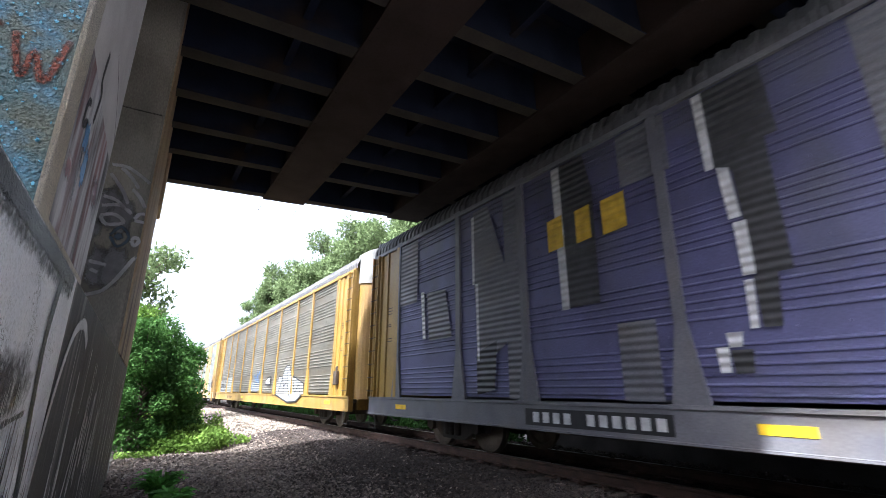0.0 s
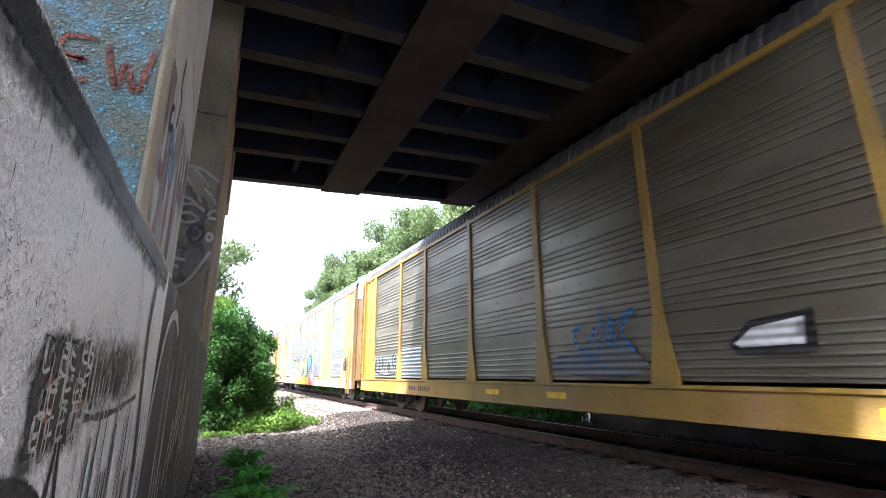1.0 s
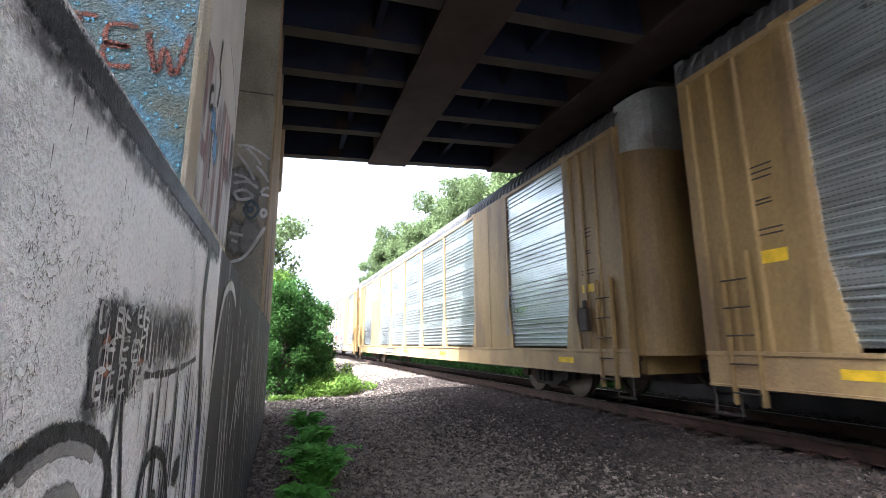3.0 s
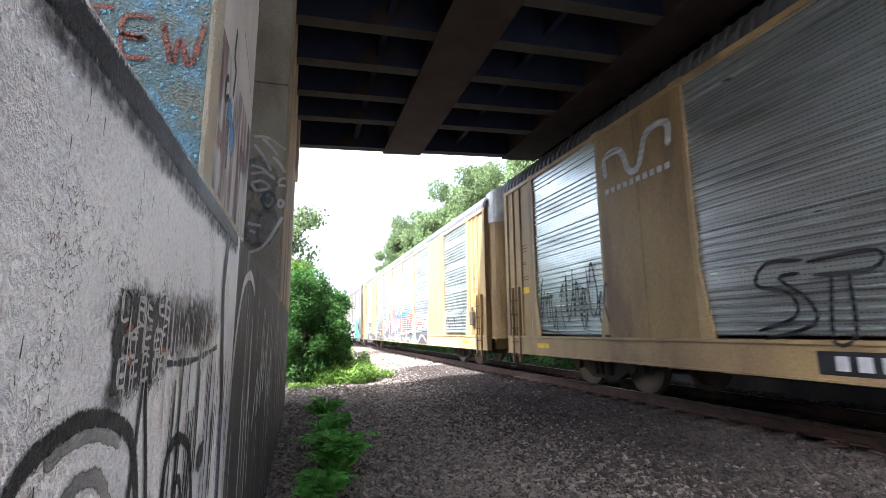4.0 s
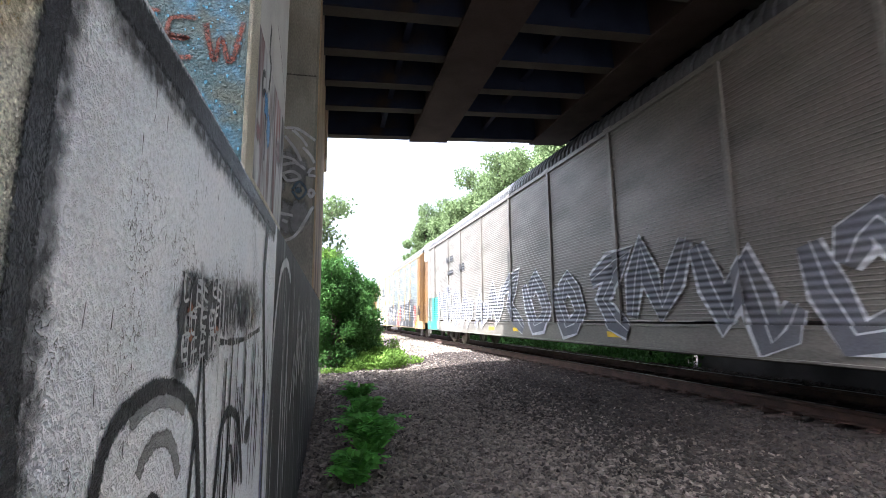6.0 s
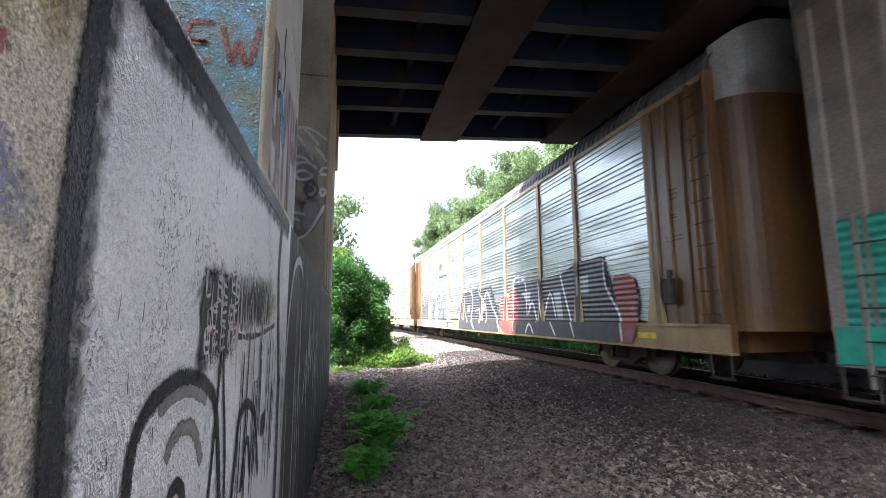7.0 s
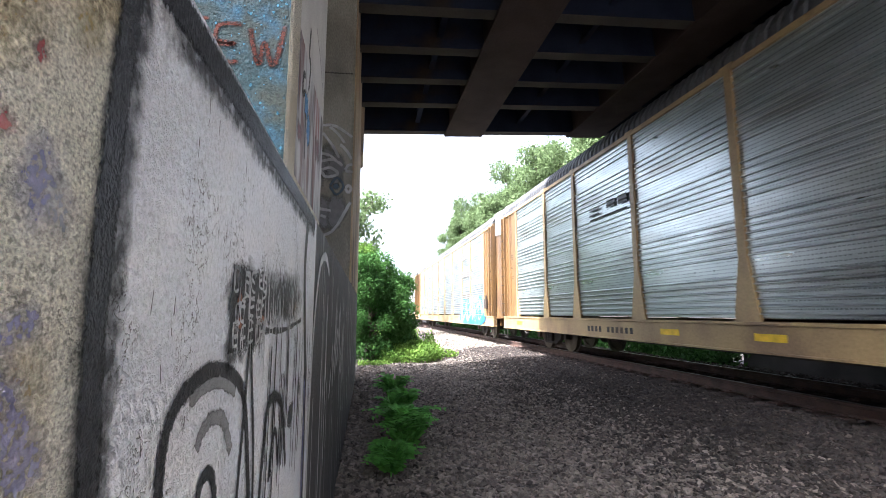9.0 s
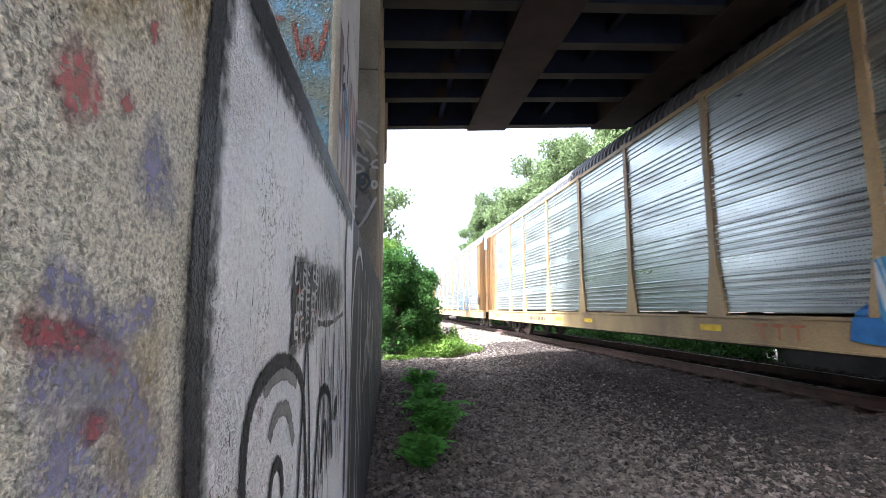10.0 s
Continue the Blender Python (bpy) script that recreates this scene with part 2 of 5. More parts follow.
def smooth_path(pts, closed=False, steps=5):
    pts = [Vector(p) for p in pts]
    n, out = len(pts), []
    for i in range(n if closed else n - 1):
        if closed:
            p0, p1, p2, p3 = pts[i - 1], pts[i], pts[(i + 1) % n], pts[(i + 2) % n]
        else:
            p0, p1, p2, p3 = pts[max(i - 1, 0)], pts[i], pts[i + 1], pts[min(i + 2, n - 1)]
        for k in range(steps):
            s = k / steps
            out.append(0.5 * (2 * p1 + (p2 - p0) * s + (2 * p0 - 5 * p1 + 4 * p2 - p3) * s * s + (3 * p1 - p0 - 3 * p2 + p3) * s ** 3))
    out.append(pts[0] if closed else pts[-1])
    return out


def stroke(bm, pts, width, x, closed=False, rough=0.12, steps=5, axis="x"):
    """A sprayed line on an upright face: pts are (along, up)."""
    path = smooth_path(pts, closed, steps)
    prev = None
    for i, p in enumerate(path):
        d = (path[min(i + 1, len(path) - 1)] - path[max(i - 1, 0)])
        d = d.normalized() if d.length > 1e-6 else Vector((1, 0))
        nrm = Vector((-d.y, d.x)) * width * 0.5
        k1, k2 = 1 + random.uniform(-rough, rough), 1 + random.uniform(-rough, rough)
        if i in (0, len(path) - 1) and not closed:
            k1, k2 = k1 * 0.6, k2 * 0.6
        a, b = p + nrm * k1, p - nrm * k2
        if axis == "x":
            pair = (bm.verts.new((x, a.x, a.y)), bm.verts.new((x, b.x, b.y)))
        else:
            pair = (bm.verts.new((a.x, x, a.y)), bm.verts.new((b.x, x, b.y)))
        if prev:
            bm.faces.new((prev[0], pair[0], pair[1], prev[1]))
        prev = pair


def patch(bm, outline, x, axis="x", rough=0.0, steps=4):
    """A painted area with an uneven edge."""
    path = smooth_path(outline, True, steps)[:-1]
    vs = []
    for p in path:
        a, b = p.x + random.uniform(-rough, rough), p.y + random.uniform(-rough, rough)
        vs.append(bm.verts.new((x, a, b) if axis == "x" else (a, x, b)))
    bmesh.ops.triangulate(bm, faces=[bm.faces.new(vs)])


def rect(bm, y0, y1, z0, z1, x):
    bm.faces.new([bm.verts.new((x, a, b)) for a, b in ((y0, z0), (y1, z0), (y1, z1), (y0, z1))])


# ---- the bridge's outline ----
BY0, BY1, BX0, BX1 = 1.65, 12.75, -9.0, 17.0
# rear edge out of view, set so skylight reaches the wall, not the train
SKEW, BEND_X = -12.0, 1.85


# ---- ground and track ----
RAIL_Z, CAR_Z, TRACK_X, TRACK_S = 0.41, 0.36, 5.74 + 1.55, -0.015
TURN = math.degrees(-TRACK_S)


def track_x(y):
    return TRACK_X + TRACK_S * (y - 8)


def ground_z(x, y):
    u = abs(x - track_x(y))
    s = min(1, max(0, (4.6 - u) / 2.6))
    return 0.20 * s * s * (3 - 2 * s) - 0.03


def grid_axis(a, b, near, far, grow):
    out, v, step = [near], near, 0.25
    while v < b:
        step = step if v < far else step * grow
        v += step
        out.append(v)
    v, step = near, 0.25
    while v > a:
        step *= grow
        v -= step
        out.insert(0, v)
    return out


gx, gy = grid_axis(-900, 900, -3, 14, 1.25), grid_axis(-900, 1500, -2, 30, 1.2)
gv = [(x, y, ground_z(x, y) + 0.015 * noise.noise(Vector((x * 0.7, y * 0.7, 0)))) for y in gy for x in gx]
nx = len(gx)
gf = [(j * nx + i, j * nx + i + 1, (j + 1) * nx + i + 1, (j + 1) * nx + i) for j in range(len(gy) - 1) for i in range(nx - 1)]
me = bpy.data.meshes.new("ground")
me.from_pydata(gv, [], gf)
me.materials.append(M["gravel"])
me.materials.append(M["bounce_gravel"])
# unseen open ground behind the bridge, made pale to bounce light onto the wall
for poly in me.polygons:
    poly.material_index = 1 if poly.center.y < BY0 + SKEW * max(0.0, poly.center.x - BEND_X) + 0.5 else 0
tagged(new("ground", me), "grey-brown crushed stone ballast bed beside the track", "ground", kind="structure")


def stones(name, n, region, size, seed, label, mat="stone", clean=None):
    """Loose crushed stone, each an uneven eight-cornered lump."""
    rng = np.random.default_rng(seed)
    x0, x1, y0, y1 = region
    x, y = rng.uniform(x0, x1, n), rng.uniform(y0, y1, n)
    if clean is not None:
        # share of dark stones grows towards the rails: grime and painted falloff of light
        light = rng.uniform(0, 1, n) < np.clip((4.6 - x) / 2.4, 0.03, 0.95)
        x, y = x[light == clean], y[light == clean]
        n = len(x)
    u = np.abs(x - (TRACK_X + TRACK_S * (y - 8)))
    s = np.clip((4.6 - u) / 2.6, 0, 1)
    z = 0.20 * s * s * (3 - 2 * s) - 0.03
    corner = np.array([(a, b, c) for c in (-1, 1) for b in (-1, 1) for a in (-1, 1)], float)
    r = size * rng.uniform(0.5, 1.25, (n, 1, 1)) * rng.uniform(0.75, 1.2, (n, 1, 3)) * np.array((1.25, 0.72, 0.5))
    v = corner[None] * rng.uniform(0.55, 1.1, (n, 8, 3)) * r
    # most lie flat, turned at random
    turn = rng.uniform(0, math.pi, n)
    q = np.stack([np.cos(turn), rng.normal(0, 0.22, n), rng.normal(0, 0.22, n), np.sin(turn)], 1)
    q /= np.linalg.norm(q, axis=1, keepdims=True)
    w, i, j, k = q.T
    rot = np.stack([1 - 2 * (j * j + k * k), 2 * (i * j - k * w), 2 * (i * k + j * w), 2 * (i * j + k * w), 1 - 2 * (i * i + k * k), 2 * (j * k - i * w),
                    2 * (i * k - j * w), 2 * (j * k + i * w), 1 - 2 * (i * i + j * j)], 1).reshape(n, 3, 3)
    v = np.einsum("nab,nkb->nka", rot, v) + np.stack([x, y, z + size * rng.uniform(0.0, 1.1, n)], 1)[:, None]
    quad = np.array([(0, 2, 3, 1), (4, 5, 7, 6), (0, 1, 5, 4), (1, 3, 7, 5), (3, 2, 6, 7), (2, 0, 4, 6)])
    f = (quad[None] + 8 * np.arange(n)[:, None, None]).reshape(-1, 4)
    me = bpy.data.meshes.new(name)
    me.from_pydata(v.reshape(-1, 3).tolist(), [], f.tolist())
    me.materials.append(M[mat])
    return tagged(new(name, me), label, "gravel", kind="stuff")


for clean, mat, text in ((True, "stone", "loose angular grey crushed stone lying under the bridge"), (False, "stone_dark", "grimy brown crushed stone near the rails, falloff of light painted in")):
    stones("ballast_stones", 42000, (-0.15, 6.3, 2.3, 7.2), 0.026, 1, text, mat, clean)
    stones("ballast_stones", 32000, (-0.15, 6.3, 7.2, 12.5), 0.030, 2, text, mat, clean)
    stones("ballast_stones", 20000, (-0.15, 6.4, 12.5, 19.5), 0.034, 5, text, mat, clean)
stones("ballast_stones", 9000, (1.5, 6.2, 19, 45), 0.045, 3, "pale crushed stone beside the track, sunlight painted into its colour", "stone_sun")
stones("ballast_stones", 6000, (6.4, 12, 2, 25), 0.035, 4, "crushed stone between and beyond the rails", "stone_dark")

track = new("railway_track")
tagged(track, "rusty steel rails on dark wooden ties in crushed stone", "railway track", kind="structure")
track.matrix_basis = pose(TRACK_X - TRACK_S * 8, 0, 0, 0, 0, TURN)


def rail_mesh():
    bm = bmesh.new()
    half = [(0.070, 0.0), (0.070, 0.012), (0.012, 0.03), (0.010, 0.125), (0.036, 0.138), (0.036, 0.176), (0.028, 0.182)]
    profile(bm, half + [(-x, z) for x, z in half[::-1]], -40, 160)
    return bm


for sx in (-0.755, 0.755):
    part("rail", rail_mesh(), M["rail"], track, "rust-brown rail with a worn head", pose(sx, 0, RAIL_Z - 0.182))
    part("rail_head", boxes((sx - 0.026, sx + 0.026, -40, 160, RAIL_Z + 0.0005, RAIL_Z + 0.003)), M["rail_head"], track)
tie_me = mesh_of(boxes((-1.3, 1.3, -0.115, 0.115, -0.16, 0.0), bevel=0.012), M["tie"], "tie")
plate_me = mesh_of(boxes((-0.18, 0.18, -0.09, 0.09, 0, 0.018), (-0.11, -0.085, -0.06, -0.03, 0.018, 0.045), (0.085, 0.11, 0.03, 0.06, 0.018, 0.045)), M["rail"], "tie_plate")
for i in range(150):
    y = -8 + i * 0.52
    t_ob = part("tie", tie_me, None, track, at=pose(random.uniform(-0.04, 0.04), y, RAIL_Z - 0.198, 0, 0, random.uniform(-1, 1)))
    if i < 80:
        for sx in (-0.755, 0.755):
            part("tie_plate", plate_me, None, t_ob, at=pose(sx, 0, 0.0))


# ---- bridge ----
bridge = new("bridge_deck")
tagged(bridge, "dark weathered steel road bridge over the track, seen from below", "bridge", kind="structure")
bridge.matrix_basis = pose(0, 0, 6.62, 0, -3.2, 0)


def near_edge(x):
    """Unseen rear edge, bent further back beyond the track to block skylight."""
    return BY0 + SKEW * max(0.0, x - BEND_X)


def slab(y_far, y_near, z0, z1):
    bm = bmesh.new()
    ring = [(BX0, BY0 - y_near), (BEND_X, BY0 - y_near), (BX1, near_edge(BX1) - y_near), (BX1, BY1 + y_far), (BX0, BY1 + y_far)]
    lo = [bm.verts.new((x, y, z0)) for x, y in ring]
    hi = [bm.verts.new((x, y, z1)) for x, y in ring]
    bm.faces.new(lo)
    bm.faces.new(hi)
    for i in range(5):
        bm.faces.new((lo[i], lo[(i + 1) % 5], hi[(i + 1) % 5], hi[i]))
    return bm


part("deck_slab", slab(0.35, 0.3, 1.0, 1.28), M["deck"], bridge, "blue-black concrete deck slab")
part("road_surface", slab(0.3, 0.25, 1.284, 1.34), M["asphalt"], bridge)
part("parapet", boxes((BX0, BX1, BY1 + 0.06, BY1 + 0.34, 1.345, 2.1), bevel=0.02), M["concrete_old"], bridge, "weathered concrete parapet")
# parapets along the unseen, light-shaping rear edge
part("parapet", boxes((BX0, BEND_X, BY0 - 0.3, BY0 - 0.02, 1.345, 2.1), bevel=0.02), M["concrete_old"], bridge, "weathered concrete parapet")
part("parapet", boxes((0, (BX1 - BEND_X) * math.hypot(1, SKEW), -0.14, 0.14, 1.345, 2.1), bevel=0.02), M["concrete_old"], bridge, "weathered concrete parapet", pose(BEND_X, BY0 - 0.15, 0, 0, 0, math.degrees(math.atan(SKEW))))


def i_beam(depth, flange, x0, x1):
    bm = bmesh.new()
    w = flange / 2
    ring = [(-w, 0), (w, 0), (w, 0.03), (0.01, 0.035), (0.01, depth - 0.03), (w, depth - 0.025), (w, depth), (-w, depth), (-w, depth - 0.025), (-0.01, depth - 0.03), (-0.01, 0.035), (-w, 0.03)]
    a = [bm.verts.new((x0, y, z)) for y, z in ring]
    b = [bm.verts.new((x1, y, z)) for y, z in ring]
    for i in range(12):
        bm.faces.new((a[i], a[(i + 1) % 12], b[(i + 1) % 12], b[i]))
    bm.faces.new(a[::-1])
    bm.faces.new(b)
    return bm


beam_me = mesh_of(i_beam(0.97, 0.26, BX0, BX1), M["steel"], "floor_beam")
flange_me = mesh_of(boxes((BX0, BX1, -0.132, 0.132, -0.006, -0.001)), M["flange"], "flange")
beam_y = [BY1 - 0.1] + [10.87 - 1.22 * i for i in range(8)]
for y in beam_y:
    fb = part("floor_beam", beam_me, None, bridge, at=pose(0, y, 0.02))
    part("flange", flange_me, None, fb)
# cross frames between the beams
for x in (-3.4, -1.6, 1.4, 4.4, 8.6):
    for a, b in zip(beam_y, beam_y[1:]):
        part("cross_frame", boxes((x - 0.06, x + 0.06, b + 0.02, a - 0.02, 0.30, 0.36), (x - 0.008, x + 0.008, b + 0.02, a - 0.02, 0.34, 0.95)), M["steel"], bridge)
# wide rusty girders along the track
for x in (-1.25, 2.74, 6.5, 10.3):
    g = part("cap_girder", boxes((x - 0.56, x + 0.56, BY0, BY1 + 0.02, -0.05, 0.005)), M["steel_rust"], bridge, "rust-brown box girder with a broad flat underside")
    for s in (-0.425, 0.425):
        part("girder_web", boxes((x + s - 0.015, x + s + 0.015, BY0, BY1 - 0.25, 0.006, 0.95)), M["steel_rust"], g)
    for s in (-0.5, 0.5):
        bm = bmesh.new()
        for k in range(40):
            y = BY0 + 0.3 + k * 0.30
            tube(bm, (x + s, y, -0.05), (x + s, y, -0.062), 0.016, 6)
        part("rivets", bm, M["steel_rust"], g)

# ---- pier ----
WX = -0.17
wall = new("wall_pier")
tagged(wall, "graffiti-covered concrete pier wall close to the track", "pier wall", kind="structure")
bm = bmesh.new()
profile(bm, [(-1.5, -0.3), (WX, -0.3), (WX, 2.045), (WX - 0.012, 2.06), (-1.5, 2.06)], -6, 11.8)
part("crash_wall", bm, M["concrete"], wall, "rough grey concrete crash wall with sprayed paint")
# near column with a chamfered edge
bm = bmesh.new()
ring = [(-1.4, 1.42), (WX - 0.012, 1.42), (WX - 0.004, 1.435), (WX - 0.004, 2.44), (-1.4, 2.44)]
lo = [bm.verts.new((x, y, 2.0)) for x, y in ring]
hi = [bm.verts.new((x, y, 6.7)) for x, y in ring]
for i in range(5):
    bm.faces.new((lo[i], lo[(i + 1) % 5], hi[(i + 1) % 5], hi[i]))
bm.faces.new(hi)
part("column", bm, M["concrete"], wall, "pale concrete column with a rough broken edge")
part("column", boxes((-1.7, WX - 0.02, 6.9, 11.7, 2.0, 7.55), bevel=0.03), M["concrete_old"], wall, "stained concrete column with a grey painted mural")
part("column_face", boxes((WX - 0.018, WX + 0.004, 6.95, 11.65, 2.064, 7.55)), M["concrete_tan"], wall, "stained tan side of the column with warm light painted in")
part("pier_cap", boxes((-1.9, WX + 0.06, 11.0, 12.1, 5.4, 7.5), bevel=0.03), M["concrete_tan"], wall, "stained tan concrete pier cap under the girders, warm light painted in")
# far wall beyond the train and wall behind the pier, added to block light
part("abutment", boxes((11.6, 12.6, -50, 13, -0.3, 8.2)), M["shade_concrete"], wall, "dark concrete wall beyond the train, lengthened to block light")
part("abutment", boxes((-3.4, -2.4, 1.2, 13, -0.3, 6.3)), M["concrete_old"], wall, "unseen concrete wall behind the pier, added to block light")

# tall unseen wall, added to keep the left sky off the train
part("retaining_wall", boxes((-8.2, -7.2, -40, 1.1, -0.3, 11.0)), M["concrete_old"], wall, "unseen plain concrete wall added to block the sky behind the pier")

# ---- train ----
POSTS = (-11.9, -9.1, -7.0, -4.17, -1.37, 1.37, 4.17, 7.0, 9.1, 11.9)
HALF, SIDE, SILL0, SILL1, TOP = 13.5, 1.55, 0.66, 1.12, 5.16


def panel_mesh(width, mat, ribs=30, smooth=False):
    """A side sheet with level pressed ribs and plain bands; its outer face looks to -x."""
    bm = bmesh.new()
    h = TOP - SILL1 - 0.06
    z0 = SILL1 + 0.05
    pts = [(0.0, z0)]
    pitch = h / ribs
    for i in range(ribs):
        z = z0 + i * pitch
        if i % 8 in (6, 7) and not smooth:
            continue
        d = 0.01 if smooth else 0.02 if mat in (M["purple"], M["galv_dull"]) else 0.032
        pts += [(0.0, z + pitch * 0.42), (-d, z + pitch * 0.50), (-d, z + pitch * 0.62), (0.0, z + pitch * 0.82)]
    pts.append((0.0, z0 + h))
    rows = [(bm.verts.new((x, -width / 2, z)), bm.verts.new((x, width / 2, z))) for x, z in pts]
    for a, b in zip(rows, rows[1:]):
        bm.faces.new((a[0], b[0], b[1], a[1]))
    back = [bm.verts.new((0.03, y, z)) for y, z in ((-width / 2, z0), (-width / 2, z0 + h), (width / 2, z0 + h), (width / 2, z0))]
    bm.faces.new(back)
    # rivet heads on the plain bands
    if not smooth:
        for i in range(ribs):
            if i % 8 == 6:
                for k in range(int(width / 0.45)):
                    y, z = -width / 2 + 0.22 + k * 0.45, z0 + (i + 1) * pitch
                    box(bm, -0.010, 0.001, y - 0.014, y + 0.014, z - 0.014, z + 0.014)
    return mesh_of(bm, mat, "panel")


def post_mesh(mat, top=0.07, base=0.25, knee=0.95):
    bm = bmesh.new()
    zs = [(SILL1 - 0.02, base), (SILL1 + 0.12, base * 0.93), (SILL1 + knee, top * 1.15), (TOP + 0.02, top)]
    a = [(w, z) for z, w in zs] + [(-w, z) for z, w in zs[::-1]]
    f = [bm.verts.new((-0.055, y, z)) for y, z in a]
    b = [bm.verts.new((0.0, y, z)) for y, z in a]
    n = len(a)
    for i in range(n):
        bm.faces.new((f[i], f[(i + 1) % n], b[(i + 1) % n], b[i]))
    bm.faces.new(f[::-1])
    box(bm, -0.065, -0.02, -0.14, 0.14, TOP - 0.04, TOP + 0.05)
    return mesh_of(bm, mat, "post")


def roof_mesh():
    """Arched sheet with ribs across it."""
    bm = bmesh.new()
    arc = [(-1.575, TOP), (-1.56, TOP + 0.18), (-1.42, TOP + 0.42), (-1.08, TOP + 0.60), (-0.5, TOP + 0.72), (0, TOP + 0.75)]
    arc += [(-x, z) for x, z in arc[-2::-1]]
    prev, y, k = None, -HALF - 0.05, 0
    while y <= HALF + 0.05:
        lift = 0.0 if k % 4 in (0, 1) else 0.035
        row = []
        for x, z in arc:
            s = 1 + lift / 1.6
            row.append(bm.verts.new((x * s, y, TOP + (z - TOP) * (1 + lift))))
        if prev:
            for i in range(len(arc) - 1):
                bm.faces.new((prev[i], row[i], row[i + 1], prev[i + 1]))
        prev = row
        y += 0.02 if k % 2 else 0.085
        k += 1
    return mesh_of(bm, M["roof_dark"], "roof")


def stencil_marks():
    bm = bmesh.new()
    for z, w in ((3.45, 0.17), (3.37, 0.17), (3.29, 0.15), (3.0, 0.1), (2.95, 0.12), (2.62, 0.2), (2.55, 0.2)):
        rect(bm, -w, w, z, z + 0.022, 0)
    return bm


def sill_mesh(mat):
    bm = bmesh.new()
    profile(bm, [(0.1, SILL0), (-0.065, SILL0), (-0.065, SILL0 + 0.03), (-0.05, SILL0 + 0.035), (-0.05, SILL1 - 0.055), (-0.075, SILL1 - 0.05), (-0.075, SILL1), (0.1, SILL1)], -HALF, HALF)
    return mesh_of(bm, mat, "side_sill")


def end_door_mesh(mat, z0=1.02, z1=TOP - 0.45, grow=1.0):
    """Curved pair of end doors under the arched roof; bulges to -y."""
    bm = bmesh.new()
    cols = []
    for i in range(25):
        a = math.sin(math.pi / 2 * (-1 + i / 12))
        x = 1.44 * a * grow
        y = -0.55 * grow * math.sqrt(max(0, 1 - abs(a) ** 3.2))
        top = z1 if z1 < TOP else TOP + 0.76 - 0.30 * a ** 4
        cols.append((bm.verts.new((x, y, z0)), bm.verts.new((x, y, top)), ))
    for a, b in zip(cols, cols[1:]):
        bm.faces.new((a[0], b[0], b[1], a[1]))
    cap = [c[1] for c in cols]
    bm.faces.new(cap)
    return mesh_of(bm, mat, "end_door")


def end_panel_mesh(mat):
    """Folded sheet with upright channels."""
    bm = bmesh.new()
    line = [(0.03, -0.8), (-0.06, -0.8), (-0.06, -0.66), (-0.01, -0.64), (-0.01, -0.14), (-0.05, -0.12), (-0.05, -0.04), (0.005, -0.02), (0.005, 0.28), (-0.04, 0.30), (-0.04, 0.36), (-0.01, 0.38), (-0.01, 0.62), (-0.055, 0.64), (-0.055, 0.8), (0.03, 0.8)]
    lo = [bm.verts.new((x, y, SILL1)) for x, y in line]
    hi = [bm.verts.new((x, y, TOP)) for x, y in line]
    n = len(line)
    for i in range(n):
        bm.faces.new((lo[i], lo[(i + 1) % n], hi[(i + 1) % n], hi[i]))
    bm.faces.new(lo)
    bm.faces.new(hi)
    return mesh_of(bm, mat, "end_panel")


def ladder_mesh(mat, z0, z1):
    bm = bmesh.new()
    for y in (-0.19, 0.19):
        box(bm, -0.04, 0.04, y - 0.02, y + 0.02, z0, z1)
    return mesh_of(bm, mat, "ladder")


def rung_mesh():
    bm = bmesh.new()
    tube(bm, (-0.045, -0.19, 0), (-0.045, 0.19, 0), 0.013, 6)
    return mesh_of(bm, M["under"], "rung")


def wheel_mesh():
    bm = bmesh.new()
    ring = [(-0.07, 0.12), (-0.07, 0.40), (-0.06, 0.483), (0.04, 0.475), (0.045, 0.51), (0.07, 0.51), (0.07, 0.40), (0.02, 0.37), (0.02, 0.16), (0.06, 0.12)]
    n = 24
    loops = [[bm.verts.new((x, r * math.cos(i * math.tau / n), r * math.sin(i * math.tau / n))) for x, r in ring] for i in range(n)]
    for i in range(n):
        a, b = loops[i], loops[(i + 1) % n]
        for k in range(len(ring)):
            bm.faces.new((a[k], a[(k + 1) % len(ring)], b[(k + 1) % len(ring)], b[k]))
    for x in (-0.07, 0.06):
        tube(bm, (x - 0.03, 0, 0), (x + 0.03, 0, 0), 0.13, 12)
    return mesh_of(bm, M["wheel"], "wheel")


def side_frame_mesh():
    bm = bmesh.new()
    out = [(-1.15, 0.60), (-1.15, 0.40), (-0.72, 0.40), (-0.42, 0.22), (0.42, 0.22), (0.72, 0.40), (1.15, 0.40), (1.15, 0.60), (0.75, 0.66), (0.45, 0.80), (-0.45, 0.80), (-0.75, 0.66)]
    f = [bm.verts.new((-0.09, y, z)) for y, z in out]
    b = [bm.verts.new((0.05, y, z)) for y, z in out]
    for i in range(12):
        bm.faces.new((f[i], f[(i + 1) % 12], b[(i + 1) % 12], b[i]))
    bm.faces.new(f)
    bm.faces.new(b[::-1])
    for y in (-0.875, 0.875):
        tube(bm, (-0.17, y, 0.483), (-0.05, y, 0.483), 0.12, 12)
    for y in (-0.2, 0.0, 0.2):
        tube(bm, (-0.14, y, 0.30), (-0.14, y, 0.66), 0.075, 10)
    return mesh_of(bm, M["under"], "side_frame")


SHARED = dict(roof=roof_mesh(), wheel=wheel_mesh(), frame=side_frame_mesh())


def shared(key, make):
    if key not in SHARED:
        SHARED[key] = make()
    return SHARED[key]


FLIP = pose(0, 0, 0, 0, 0, 180)


WHEELS = []


